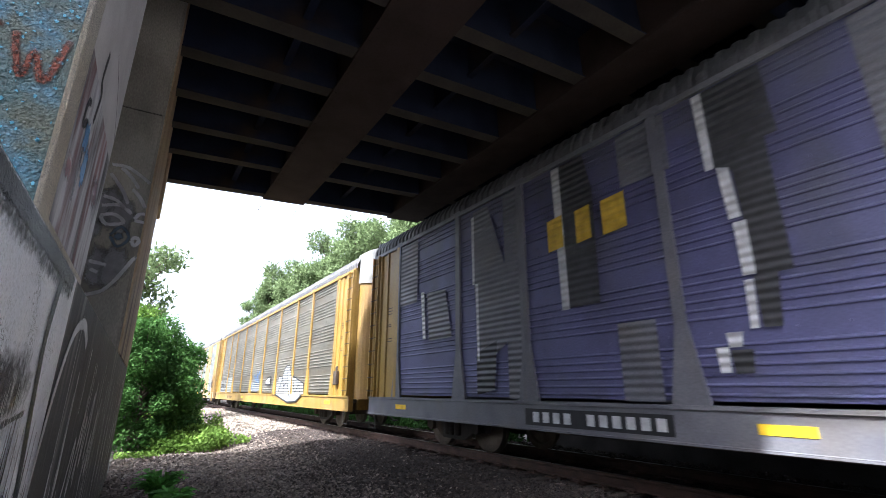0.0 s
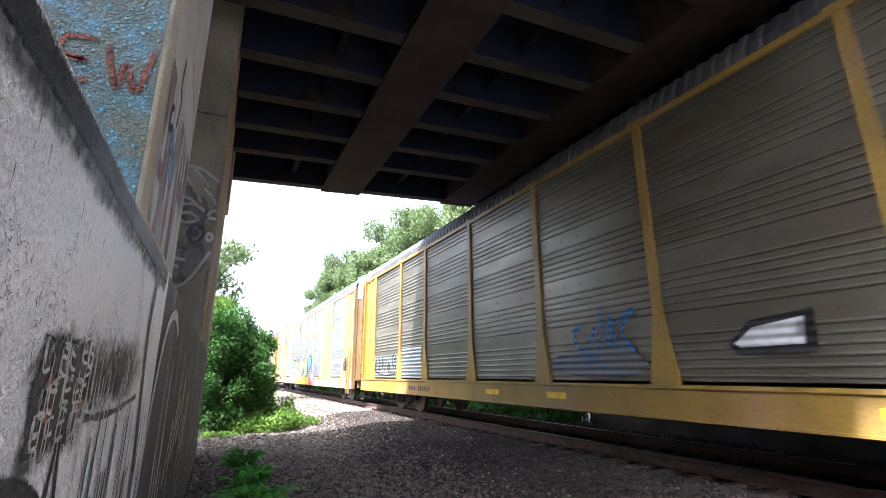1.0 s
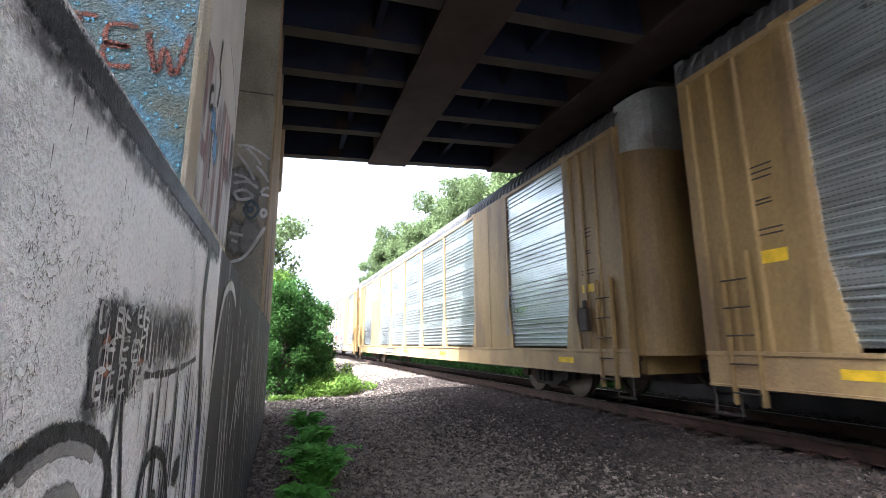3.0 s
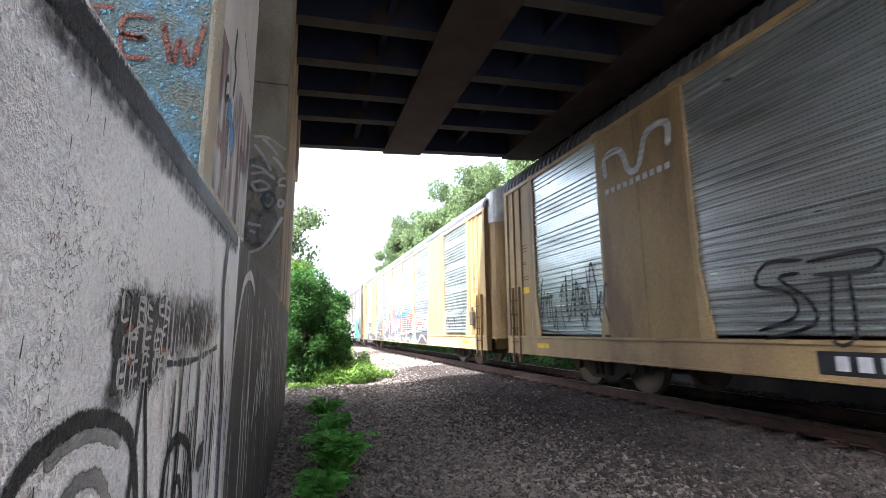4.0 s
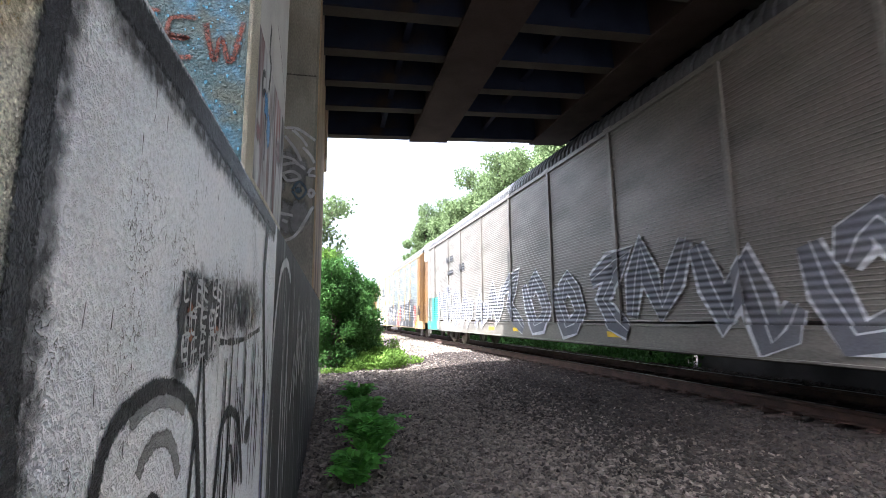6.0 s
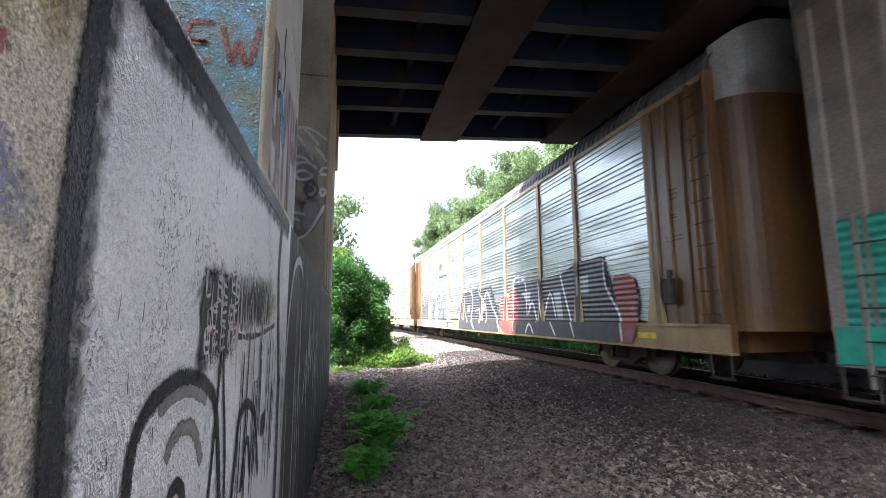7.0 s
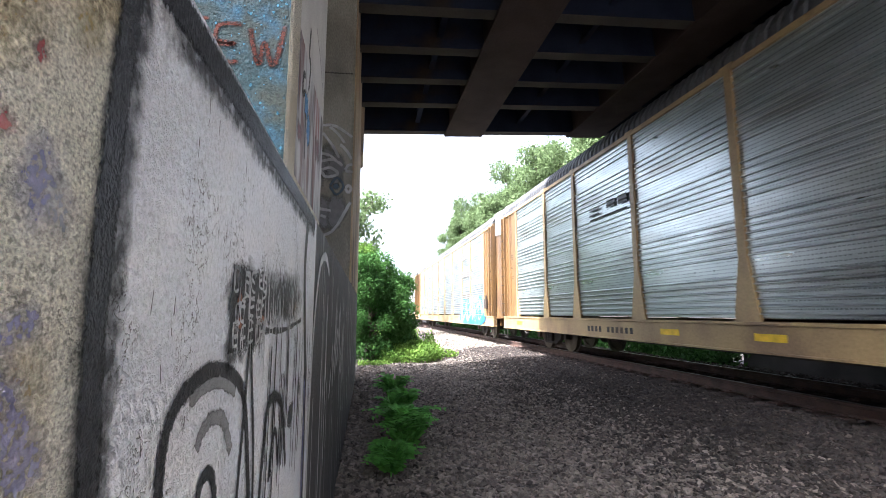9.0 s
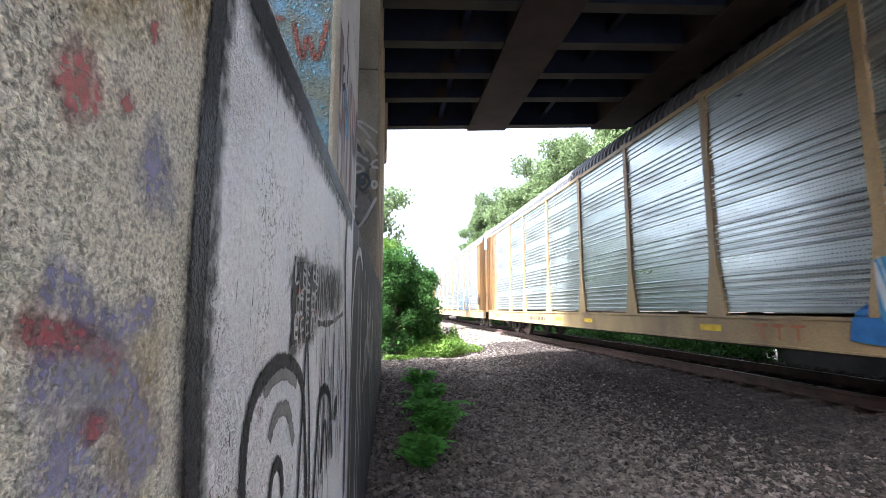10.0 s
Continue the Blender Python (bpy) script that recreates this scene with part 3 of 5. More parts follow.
def autorack(label, panels="galv", posts="yellow", sill="yellow", ends="tan", solid=(), solid_mat="tan", ladders="tall", door="brown", smooth=False):
    """A covered car carrier, 27 m long, origin on the rail head at its middle."""
    car = new("autorack_car")
    tagged(car, label, "freight car", group="autoracks of the train")
    edges = (-HALF, *POSTS, HALF)
    for side in (Matrix.Identity(4), FLIP):
        s = side @ pose(-SIDE, 0, 0)
        part("side_sill", shared("sill" + sill, lambda: sill_mesh(M[sill])), None, car, at=s)
        part("top_rail", shared("top" + posts, lambda: mesh_of(boxes((-0.06, 0.06, -HALF, HALF, TOP - 0.07, TOP + 0.02)), M[posts])), None, car, at=s)
        for i, (a, b) in enumerate(zip(edges, edges[1:])):
            w, mid = b - a, (a + b) / 2
            if i in (0, 10):
                m = M[ends]
                key = "end" + ends
                pm = shared(key, lambda: end_panel_mesh(M[ends]))
                part("end_panel", pm, None, car, at=s @ pose(0, mid, 0))
            elif i in solid:
                pm = shared(f"solid{solid_mat}{w:.2f}", lambda: mesh_of(boxes((-0.06, 0.02, -w / 2, w / 2, SILL1 - 0.01, TOP), (-0.068, 0.02, -0.02, 0.02, SILL1, TOP - 0.1)), M[solid_mat]))
                part("solid_panel", pm, None, car, at=s @ pose(0, mid, 0))
            else:
                part("side_panel", shared(f"p{panels}{w:.2f}{smooth}", lambda: panel_mesh(w, M[panels], 60 if smooth else 36, smooth)), None, car, at=s @ pose(0, mid, 0))
        for y in POSTS:
            part("post", shared(f"post{posts}{smooth}", lambda: post_mesh(M[posts], 0.04 if smooth else 0.07, 0.06 if smooth else 0.24)), None, car, at=s @ pose(0, y, 0))
        for e, yl in (("near", -HALF + 0.22), ("far", HALF - 0.22)):
            if ladders == "tall":
                lad = part("ladder", shared("ladt" + ends, lambda: ladder_mesh(M[ends], SILL1, TOP - 0.05)), None, car, at=s @ pose(-0.09, yl, 0))
            else:
                lad = part("ladder", shared("lads" + ends, lambda: ladder_mesh(M[ends], 0.45, 2.4)), None, car, at=s @ pose(-0.06, yl + (0.35 if yl < 0 else -0.35), 0))
            foot, head = (SILL1, TOP - 0.05) if ladders == "tall" else (0.45, 2.4)
            for k in range(int((head - foot) / 0.36)):
                part("rung", shared("rung", rung_mesh), None, lad, at=pose(0, 0, foot + 0.15 + k * 0.36))
            part("brake_box", shared("brake", lambda: mesh_of(boxes((-0.10, 0.02, -0.12, 0.12, 1.45, 1.9), (-0.06, 0.02, -0.05, 0.05, 1.9, 2.05), bevel=0.02), M["under"])), None, car, at=s @ pose(-0.03, yl + (0.95 if yl < 0 else -0.95), 0)) if yl < 0 else None
            tagged(part("stencil_bars", shared("stencil", lambda: mesh_of(stencil_marks(), M["under"])), None, car, at=s @ pose(-0.013, yl + (0.83 if yl < 0 else -0.83), 0)), kind="stuff")
            part("warning_plate", shared("warn", lambda: mesh_of(boxes((-0.006, 0, -0.2, 0.2, 2.2, 2.36)), M["reflector"])), None, car, at=s @ pose(-0.012, yl + (0.83 if yl < 0 else -0.83), 0)) if ladders == "short" else None
            part("sill_step", shared("step", lambda: mesh_of(boxes((-0.02, 0.0, -0.2, -0.17, 0.30, 0.7), (-0.02, 0.0, 0.17, 0.2, 0.30, 0.7), (-0.03, 0.03, -0.2, 0.2, 0.30, 0.325)), M["under"])), None, car, at=s @ pose(-0.02, yl, 0))
        for y in (-11.6, -4.0, 1.0, 3.2, 11.6):
            part("reflector", shared("refl", lambda: mesh_of(boxes((-0.004, 0.0, -0.27, 0.27, 0.84, 0.95)), M["reflector"])), None, car, at=s @ pose(-0.0525, y, 0))
    part("roof", SHARED["roof"], None, car, "sooty dark arched roof with pressed ribs")
    part("deck", shared("deckbox", lambda: mesh_of(boxes((-1.44, 1.44, -HALF + 0.1, HALF - 0.1, 0.92, 1.0), (-0.3, 0.3, -HALF + 0.1, HALF - 0.1, 0.5, 0.92), (-1.4, 1.4, -HALF + 0.6, HALF - 0.6, 2.7, 2.75)), M["under"])), None, car)
    for k, turn in ((-1, Matrix.Identity(4)), (1, FLIP)):
        d = turn @ pose(0, -HALF + 0.06, 0)
        part("end_door", shared("door" + door, lambda: end_door_mesh(M[door])), None, car, at=d)
        part("end_cap", shared("cap", lambda: end_door_mesh(M["roof"], TOP - 0.5, TOP + 1, 1.03)), None, car, "galvanised arched end cap", d)
        for sx in (-1.515, 1.515):
            part("corner_post", shared("corner" + ends, lambda: mesh_of(boxes((-0.05, 0.05, -0.02, 0.1, 0.7, TOP + 0.1)), M[ends])), None, car, at=turn @ pose(sx, -HALF + 0.02, 0))
        part("end_sill", shared("esill" + ends, lambda: mesh_of(boxes((-1.29, 1.29, -0.04, 0.12, 0.7, 1.1)), M[ends])), None, car, at=turn @ pose(0, -HALF + 0.02, 0))
        c = part("coupler", shared("coupler", lambda: mesh_of(boxes((-0.11, 0.11, -0.62, 0.3, 0.70, 0.92), (-0.19, 0.15, -0.78, -0.5, 0.66, 0.95), bevel=0.03), M["under"])), None, car, at=turn @ pose(0, -HALF, 0))
        part("air_hose", shared("hose", hose_mesh), None, c)
        tr = part("truck", shared("bolster", lambda: mesh_of(boxes((-1.0, 1.0, -0.25, 0.25, 0.42, 0.72)), M["under"])), None, car, at=turn @ pose(0, -10.0, RAIL_Z - CAR_Z))
        for m in (Matrix.Identity(4), FLIP):
            part("side_frame", SHARED["frame"], None, tr, at=m @ pose(-1.0, 0, 0))
        for y in (-0.875, 0.875):
            for m in (Matrix.Identity(4), FLIP):
                WHEELS.append((part("wheel", SHARED["wheel"], None, tr, at=pose(0, y, 0.483) @ m @ pose(-0.755, 0, 0)), turn, y, m))
            part("axle", shared("axle", lambda: axle_mesh()), None, tr, at=pose(0, y, 0.483))
    return car


def hose_mesh():
    bm = bmesh.new()
    pts = [(-0.28, -0.1, 0.66), (-0.30, -0.3, 0.50), (-0.30, -0.5, 0.40), (-0.28, -0.72, 0.42)]
    for a, b in zip(pts, pts[1:]):
        tube(bm, a, b, 0.025, 8)
    return mesh_of(bm, M["under"], "air_hose")


def axle_mesh():
    bm = bmesh.new()
    tube(bm, (-0.95, 0, 0), (0.95, 0, 0), 0.08, 12)
    return mesh_of(bm, M["under"], "axle")


CARS = [
    autorack("purple and grey sprayed car carrier with black blocks", "purple", "grey_paint", "grey_paint", "yellow", door="yellow"),
    autorack("old car carrier with dirty tan panels and bright yellow posts", "galv_dull", "yellow", "yellow", "yellow", door="yellow"),
    autorack("silver car carrier with faded yellow panels and a round emblem", "galv", "post", "post", "tan", (2, 8), "tan", "short", "brown"),
    autorack("silver car carrier with yellow panels and a white line emblem", "galv", "post", "post", "tan", (2, 8), "tan", "short", "tan"),
    autorack("silver car carrier with tan panels and graffiti along its foot", "galv", "post", "post", "tan", (2, 8), "tan", "short", "tan"),
    autorack("smooth grey car carrier with green sprayed ends", "galv_grey", "galv_grey", "galv_grey", "galv_grey", (), "tan", "short", "brown", True),
    autorack("silver car carrier with yellow posts and large black graffiti", "galv", "post", "post", "brown", door="brown"),
    autorack("silver car carrier with yellow posts and a black emblem", "galv", "post", "post", "brown", door="brown"),
    autorack("silver car carrier with yellow posts and blue graffiti at one end", "galv", "post", "post", "brown", door="brown"),
    autorack("silver car carrier with yellow posts and a plain side", "galv", "post", "post", "brown", door="brown"),
    autorack("silver car carrier with tan panels", "galv", "post", "post", "tan", (2, 8), "tan", "short", "brown"),
    autorack("grimy car carrier with yellow posts", "galv_dull", "yellow", "yellow", "yellow", door="brown"),
]


# ---- paint on the pier ----
def spray(name, col, low=0.05, high=0.45, speck=60.0, rough=0.5, other=None, most=1.0, gloss=0.35):
    """Sprayed paint that thins out towards its edge over rough concrete."""
    m = material(name, col, other or tuple(c * 0.7 for c in col), rough, scale=8, fine=140, bump=0.7, depth=0.0025, contrast=0.15, stretch=(1, 0.75, 0.8), crumb=80, relief=0.7, gloss=gloss)
    t = m.node_tree
    at = t.nodes.new("ShaderNodeAttribute")
    at.attribute_name = "cover"
    n = t.nodes.new("ShaderNodeTexNoise")
    n.inputs["Scale"].default_value, n.inputs["Detail"].default_value = speck, 5
    co = t.nodes.new("ShaderNodeTexCoord")
    t.links.new(co.outputs["Object"], n.inputs["Vector"])
    add = t.nodes.new("ShaderNodeMath")
    add.operation = "MULTIPLY_ADD"
    t.links.new(n.outputs["Fac"], add.inputs[0])
    add.inputs[1].default_value = 1.7
    t.links.new(at.outputs["Fac"], add.inputs[2])
    r = t.nodes.new("ShaderNodeMapRange")
    r.inputs["From Min"].default_value, r.inputs["From Max"].default_value = low + 0.82, high + 0.86
    r.inputs["To Max"].default_value = most
    t.links.new(add.outputs[0], r.inputs["Value"])
    t.links.new(r.outputs[0], t.nodes["Principled BSDF"].inputs["Alpha"])
    return m


SP = {k: spray("sprayed_" + k, c, lo, hi, s, most=0.6 if k in ("pale", "ochre", "violet", "red", "pink") else 1.0, gloss=0.02 if k in ("rust", "cyan") else 0.35) for k, c, lo, hi, s in (
    ("black", (0.018, 0.018, 0.022), 0.02, 0.42, 150), ("fog", (0.06, 0.06, 0.065), 0.1, 1.2, 40), ("grey", (0.30, 0.30, 0.31), 0.0, 0.5, 60), ("white", (0.70, 0.70, 0.72), 0.05, 0.4, 120),
    ("violet", (0.42, 0.42, 0.74), 0.05, 1.1, 130), ("red", (0.68, 0.16, 0.18), 0.05, 0.9, 130), ("rust", (0.075, 0.022, 0.016), 0.1, 0.8, 60), ("blue", (0.10, 0.30, 0.62), 0.1, 0.7, 60),
    ("blue_grey", (0.10, 0.15, 0.21), 0.1, 0.7, 80), ("ochre", (0.66, 0.52, 0.22), 0.1, 1.4, 130), ("pink", (0.42, 0.22, 0.26), 0.1, 0.8, 50), ("pale", (0.62, 0.64, 0.72), 0.1, 1.4, 130), ("teal", (0.05, 0.17, 0.20), 0.1, 0.9, 90), ("orange", (0.38, 0.14, 0.07), 0.1, 0.8, 60), ("cyan", (0.055, 0.17, 0.26), 0.1, 0.6, 220))}


def spray_line(bm, pts, width, at_x, axis="x", closed=False, rough=0.1, steps=6):
    lay = bm.verts.layers.float.get("cover") or bm.verts.layers.float.new("cover")
    path = smooth_path(pts, closed, steps)
    prev = None
    for i, p in enumerate(path):
        d = path[min(i + 1, len(path) - 1)] - path[max(i - 1, 0)]
        d = d.normalized() if d.length > 1e-6 else Vector((1, 0))
        n = Vector((-d.y, d.x)) * width * 0.62 * (1 + random.uniform(-rough, rough))
        row = []
        end = 0.35 if (i in (0, len(path) - 1) and not closed) else 1.0
        for k, c in ((1.3, -0.05), (0.55, 0.8), (-0.55, 0.8), (-1.3, -0.05)):
            q = p + n * k
            v = bm.verts.new((at_x, q.x, q.y) if axis == "x" else (q.x, at_x, q.y))
            v[lay] = c * end
            row.append(v)
        if prev:
            for k in range(3):
                bm.faces.new((prev[k], row[k], row[k + 1], prev[k + 1]))
        prev = row


def spray_blot(bm, c, ru, rv, at_x, axis="x", wob=0.2, n=18):
    lay = bm.verts.layers.float.get("cover") or bm.verts.layers.float.new("cover")
    rings = []
    ks = [1 + random.uniform(-wob, wob) for _ in range(n)]
    for f, cov in ((1.0, 0.0), (0.55, 0.7), (0.0, 1.0)):
        ring = []
        for i in range(n if f else 1):
            a = i * math.tau / n
            u, w = c[0] + ru * f * ks[i] * math.cos(a), c[1] + rv * f * ks[i] * math.sin(a)
            v = bm.verts.new((at_x, u, w) if axis == "x" else (u, at_x, w))
            v[lay] = cov
            ring.append(v)
        rings.append(ring)
    for i in range(n):
        j = (i + 1) % n
        bm.faces.new((rings[0][i], rings[0][j], rings[1][j], rings[1][i]))
        bm.faces.new((rings[1][i], rings[1][j], rings[2][0]))


def painted(kind, build, label=""):
    LAYER[0] += 0.00012
    bm = bmesh.new()
    build(bm)
    return part("graffiti", bm, SP[kind], wall, label)


LAYER = [WX + 0.0015]


def layer():
    LAYER[0] += 0.000004
    return LAYER[0]


# broad coats of paint on the lower wall
bm = bmesh.new()
rect(bm, 0.445, 2.28, -0.2, 2.043, WX + 0.001)
part("painted_coat", bm, M["stucco_white"], wall, "bumpy white painted surface with hairline cracks")
M["mural"] = material("dark_dripping_mural", (0.035, 0.035, 0.04), (0.26, 0.25, 0.25), 0.7, scale=3.5, fine=80, bump=0.5, depth=0.005, stretch=(1, 3.0, 0.22), low=0.53, high=0.72, contrast=0.2, dirt=(0.02, 0.018, 0.018), dirt_scale=1.0, dirt_amount=0.7)
M["streaks"] = material("streaked_wall_paint", (0.50, 0.50, 0.52), (0.05, 0.045, 0.05), 0.75, scale=5, fine=120, bump=0.6, depth=0.005, stretch=(1, 2.6, 0.5), low=0.40, high=0.62, contrast=0.12, dirt=(0.28, 0.12, 0.12), dirt_scale=2.5, dirt_amount=0.35)
M["column_paint"] = material("pale_column_paint", (0.52, 0.51, 0.50), (0.42, 0.41, 0.41), 0.8, scale=4, fine=140, bump=0.7, depth=0.005, contrast=0.1)
M["speckled"] = material("blue_green_speckled_paint", (0.02, 0.044, 0.054), (0.042, 0.050, 0.044), 0.85, scale=7, fine=150, bump=1.0, depth=0.004, contrast=0.5, crumb=70, relief=0.6, gloss=0.15, dirt=(0.03, 0.085, 0.14), dirt_scale=9, dirt_amount=0.3)
bm = bmesh.new()
rect(bm, 2.28, 11.79, -0.2, 2.043, WX + 0.001)
part("painted_coat", bm, M["mural"], wall, "black mural with pale running drips")
bm = bmesh.new()
rect(bm, 1.56, 2.43, 2.62, 6.6, WX - 0.003)
part("painted_coat", bm, M["column_paint"], wall, "pale grey painted column side")
bm = bmesh.new()
rect(bm, 1.56, 2.43, 2.07, 2.62, WX - 0.003)
part("painted_coat", bm, M["streaks"], wall, "dark streaked paint on the column's foot")
bm = bmesh.new()
bm.faces.new([bm.verts.new(p) for p in ((-1.38, 1.417, 2.064), (WX - 0.014, 1.417, 2.064), (WX - 0.014, 1.417, 3.6), (-1.38, 1.417, 3.6))])
part("painted_coat", bm, M["speckled"], wall, "blue-green speckled paint on the column's face")
painted("rust", lambda b: (spray_line(b, [(-0.308, 2.51), (-0.276, 2.385), (-0.26, 2.465), (-0.23, 2.385), (-0.198, 2.525)], 0.014, 1.4155, "y"), spray_line(b, [(-0.33, 2.52), (-0.40, 2.51), (-0.405, 2.45), (-0.35, 2.45), (-0.405, 2.45), (-0.40, 2.39), (-0.335, 2.39)], 0.013, 1.4155, "y"),
                            spray_line(b, [(-0.43, 2.53), (-0.52, 2.525)], 0.013, 1.4155, "y"), spray_line(b, [(-0.475, 2.525), (-0.475, 2.39)], 0.013, 1.4155, "y")), "red-brown sprayed zigzag")


def blots(b):
    for _ in range(320):
        spray_blot(b, (random.uniform(-0.6, -0.19), random.uniform(2.1, 2.8)), random.uniform(0.0015, 0.007), random.uniform(0.0015, 0.008), 1.416, "y")


painted("cyan", blots)
# bare concrete: pastel remains of an older piece
painted("ochre", lambda b: [spray_blot(b, (random.uniform(0.1, 0.45), random.uniform(1.3, 2.0)), random.uniform(0.03, 0.09), random.uniform(0.04, 0.12), layer()) for _ in range(7)])
painted("violet", lambda b: (spray_line(b, [(0.235, 1.605), (0.262, 1.597), (0.279, 1.583), (0.314, 1.577), (0.362, 1.592)], 0.024, layer()), spray_line(b, [(0.23, 1.558), (0.292, 1.549), (0.326, 1.528), (0.372, 1.46)], 0.04, layer()), spray_blot(b, (0.27, 1.50), 0.04, 0.04, layer())))
painted("red", lambda b: (spray_line(b, [(0.22, 1.580), (0.265, 1.571), (0.291, 1.564), (0.316, 1.548)], 0.016, layer()), spray_blot(b, (0.25, 1.72), 0.03, 0.03, layer())))
painted("red", lambda b: (spray_blot(b, (0.293, 1.515), 0.018, 0.014, layer()), spray_blot(b, (0.298, 1.731), 0.014, 0.012, layer()), spray_blot(b, (0.325, 1.80), 0.01, 0.016, layer())))
painted("violet", lambda b: (spray_blot(b, (0.31, 1.45), 0.05, 0.04, layer()), spray_blot(b, (0.34, 1.70), 0.03, 0.05, layer())))
painted("pale", lambda b: [spray_blot(b, (random.uniform(0.1, 0.4), random.uniform(1.2, 2.0)), random.uniform(0.02, 0.05), random.uniform(0.03, 0.06), layer()) for _ in range(4)])
# mottling of the white coat
painted("fog", lambda b: [spray_line(b, [(u, z), (u + random.uniform(-0.004, 0.004), z - random.uniform(0.01, 0.035))], 0.002, layer(), rough=0.4) for u, z in [(random.uniform(0.55, 1.6), random.uniform(1.25, 1.95)) for _ in range(60)]])
# black lines of the lettering
painted("fog", lambda b: (spray_line(b, [(0.5, 1.975), (1.1, 1.985), (1.6, 1.985), (2.2, 1.985)], 0.065, layer()), spray_line(b, [(0.46, 1.98), (0.45, 1.7), (0.455, 1.3)], 0.06, layer())))
painted("black", lambda b: (spray_line(b, [(0.455, 2.03), (0.441, 1.85), (0.436, 1.7), (0.438, 1.55), (0.452, 1.42), (0.46, 1.2)], 0.027, layer(), rough=0.05, steps=14),
                            spray_line(b, [(0.46, 2.0), (0.9, 2.01), (1.4, 2.012), (2.2, 2.012)], 0.04, layer(), rough=0.05, steps=14),
                            spray_line(b, [(0.66, 1.15), (0.625, 1.30), (0.615, 1.40), (0.64, 1.46), (0.70, 1.488), (0.78, 1.50), (0.86, 1.492), (0.94, 1.47), (1.01, 1.43), (1.06, 1.34), (1.12, 1.16)], 0.022, layer()),
                            spray_line(b, [(0.76, 1.28), (0.775, 1.325), (0.81, 1.332), (0.84, 1.31), (0.86, 1.26)], 0.018, layer()),
                            spray_line(b, [(1.00, 1.15), (1.02, 1.31), (1.03, 1.37), (1.05, 1.53), (1.09, 1.43), (1.14, 1.27), (1.16, 1.1)], 0.014, layer()),
                            spray_line(b, [(1.22, 1.10), (1.25, 1.24), (1.27, 1.33), (1.33, 1.362), (1.42, 1.35), (1.52, 1.29), (1.62, 1.10)], 0.022, layer()),
                            spray_line(b, [(1.34, 1.14), (1.37, 1.24), (1.42, 1.25), (1.47, 1.15)], 0.018, layer()),
                            spray_blot(b, (1.68, 1.25), 0.07, 0.045, layer()),
                            spray_line(b, [(1.95, 2.0), (1.90, 1.8), (1.95, 1.6), (2.05, 1.3), (2.1, 0.8)], 0.05, layer())), "black sprayed outlines of large letters")
painted("grey", lambda b: (spray_line(b, [(0.745, 1.385), (0.77, 1.41), (0.82, 1.418), (0.88, 1.40), (0.94, 1.33)], 0.02, layer()), spray_line(b, [(0.70, 1.465), (0.78, 1.478), (0.86, 1.47), (0.95, 1.44)], 0.016, layer())), "grey shading strokes")
# small dark tag patch with pale running scrawl; the letters cannot be read
painted("fog", lambda b: (spray_blot(b, (1.05, 1.62), 0.24, 0.10, layer()), spray_blot(b, (1.3, 1.63), 0.35, 0.09, layer()), spray_blot(b, (0.90, 1.53), 0.05, 0.05, layer()), spray_blot(b, (1.6, 1.64), 0.3, 0.10, layer())), "dark sprayed cloud")
painted("black", lambda b: (spray_line(b, [(0.93, 1.60), (1.15, 1.60)], 0.11, layer(), rough=0.3), spray_line(b, [(0.9, 1.69), (0.9, 1.52)], 0.035, layer(), rough=0.4),
                            spray_line(b, [(1.2, 1.55), (1.5, 1.545), (1.85, 1.57)], 0.012, layer(), rough=0.4)))
painted("orange", lambda b: (spray_blot(b, (0.945, 1.622), 0.03, 0.018, layer()), spray_blot(b, (0.955, 1.575), 0.03, 0.018, layer()), spray_blot(b, (1.16, 1.58), 0.04, 0.014, layer())))
painted("ochre", lambda b: spray_blot(b, (1.68, 1.61), 0.06, 0.05, layer()))


def scrawl(b):
    for row in (1.665, 1.605, 1.555):
        for k in range(5):
            u, z, x = 0.905 + k * 0.062 + random.uniform(-0.015, 0.015), row + random.uniform(-0.012, 0.012), layer()
            shapes = ([(0.04, 0.022), (0.0, 0.02), (0.0, -0.02), (0.035, -0.02)], [(0.0, 0.022), (0.0, -0.022)], [(0.0, 0.022), (0.035, 0.02)], [(0.0, 0.0), (0.03, 0.002)])
            for s in random.sample(shapes, 3):
                spray_line(b, [(u + p + random.uniform(-0.006, 0.006), z + q + random.uniform(-0.006, 0.006)) for p, q in s], 0.0055, x, rough=0.4, steps=4)
    for k in range(46):
        u, z = random.uniform(0.9, 1.85), random.uniform(1.58, 1.73)
        spray_line(b, [(u, z), (u + random.uniform(-0.008, 0.008), z - random.uniform(0.05, 0.2))], 0.0045, layer(), rough=0.4)


painted("white", scrawl, "pale running scrawl that cannot be read")


def drips(b):
    for k in range(30):
        u, z = random.uniform(1.25, 2.2), random.uniform(1.3, 1.6)
        spray_line(b, [(u, z), (u + random.uniform(-0.01, 0.01), z - random.uniform(0.15, 0.5))], random.uniform(0.004, 0.012), layer(), rough=0.4)


painted("black", drips, "thin black runs of paint")
painted("violet", lambda b: spray_line(b, [(2.02, 1.35), (2.05, 0.9), (2.06, 0.3)], 0.06, layer()))


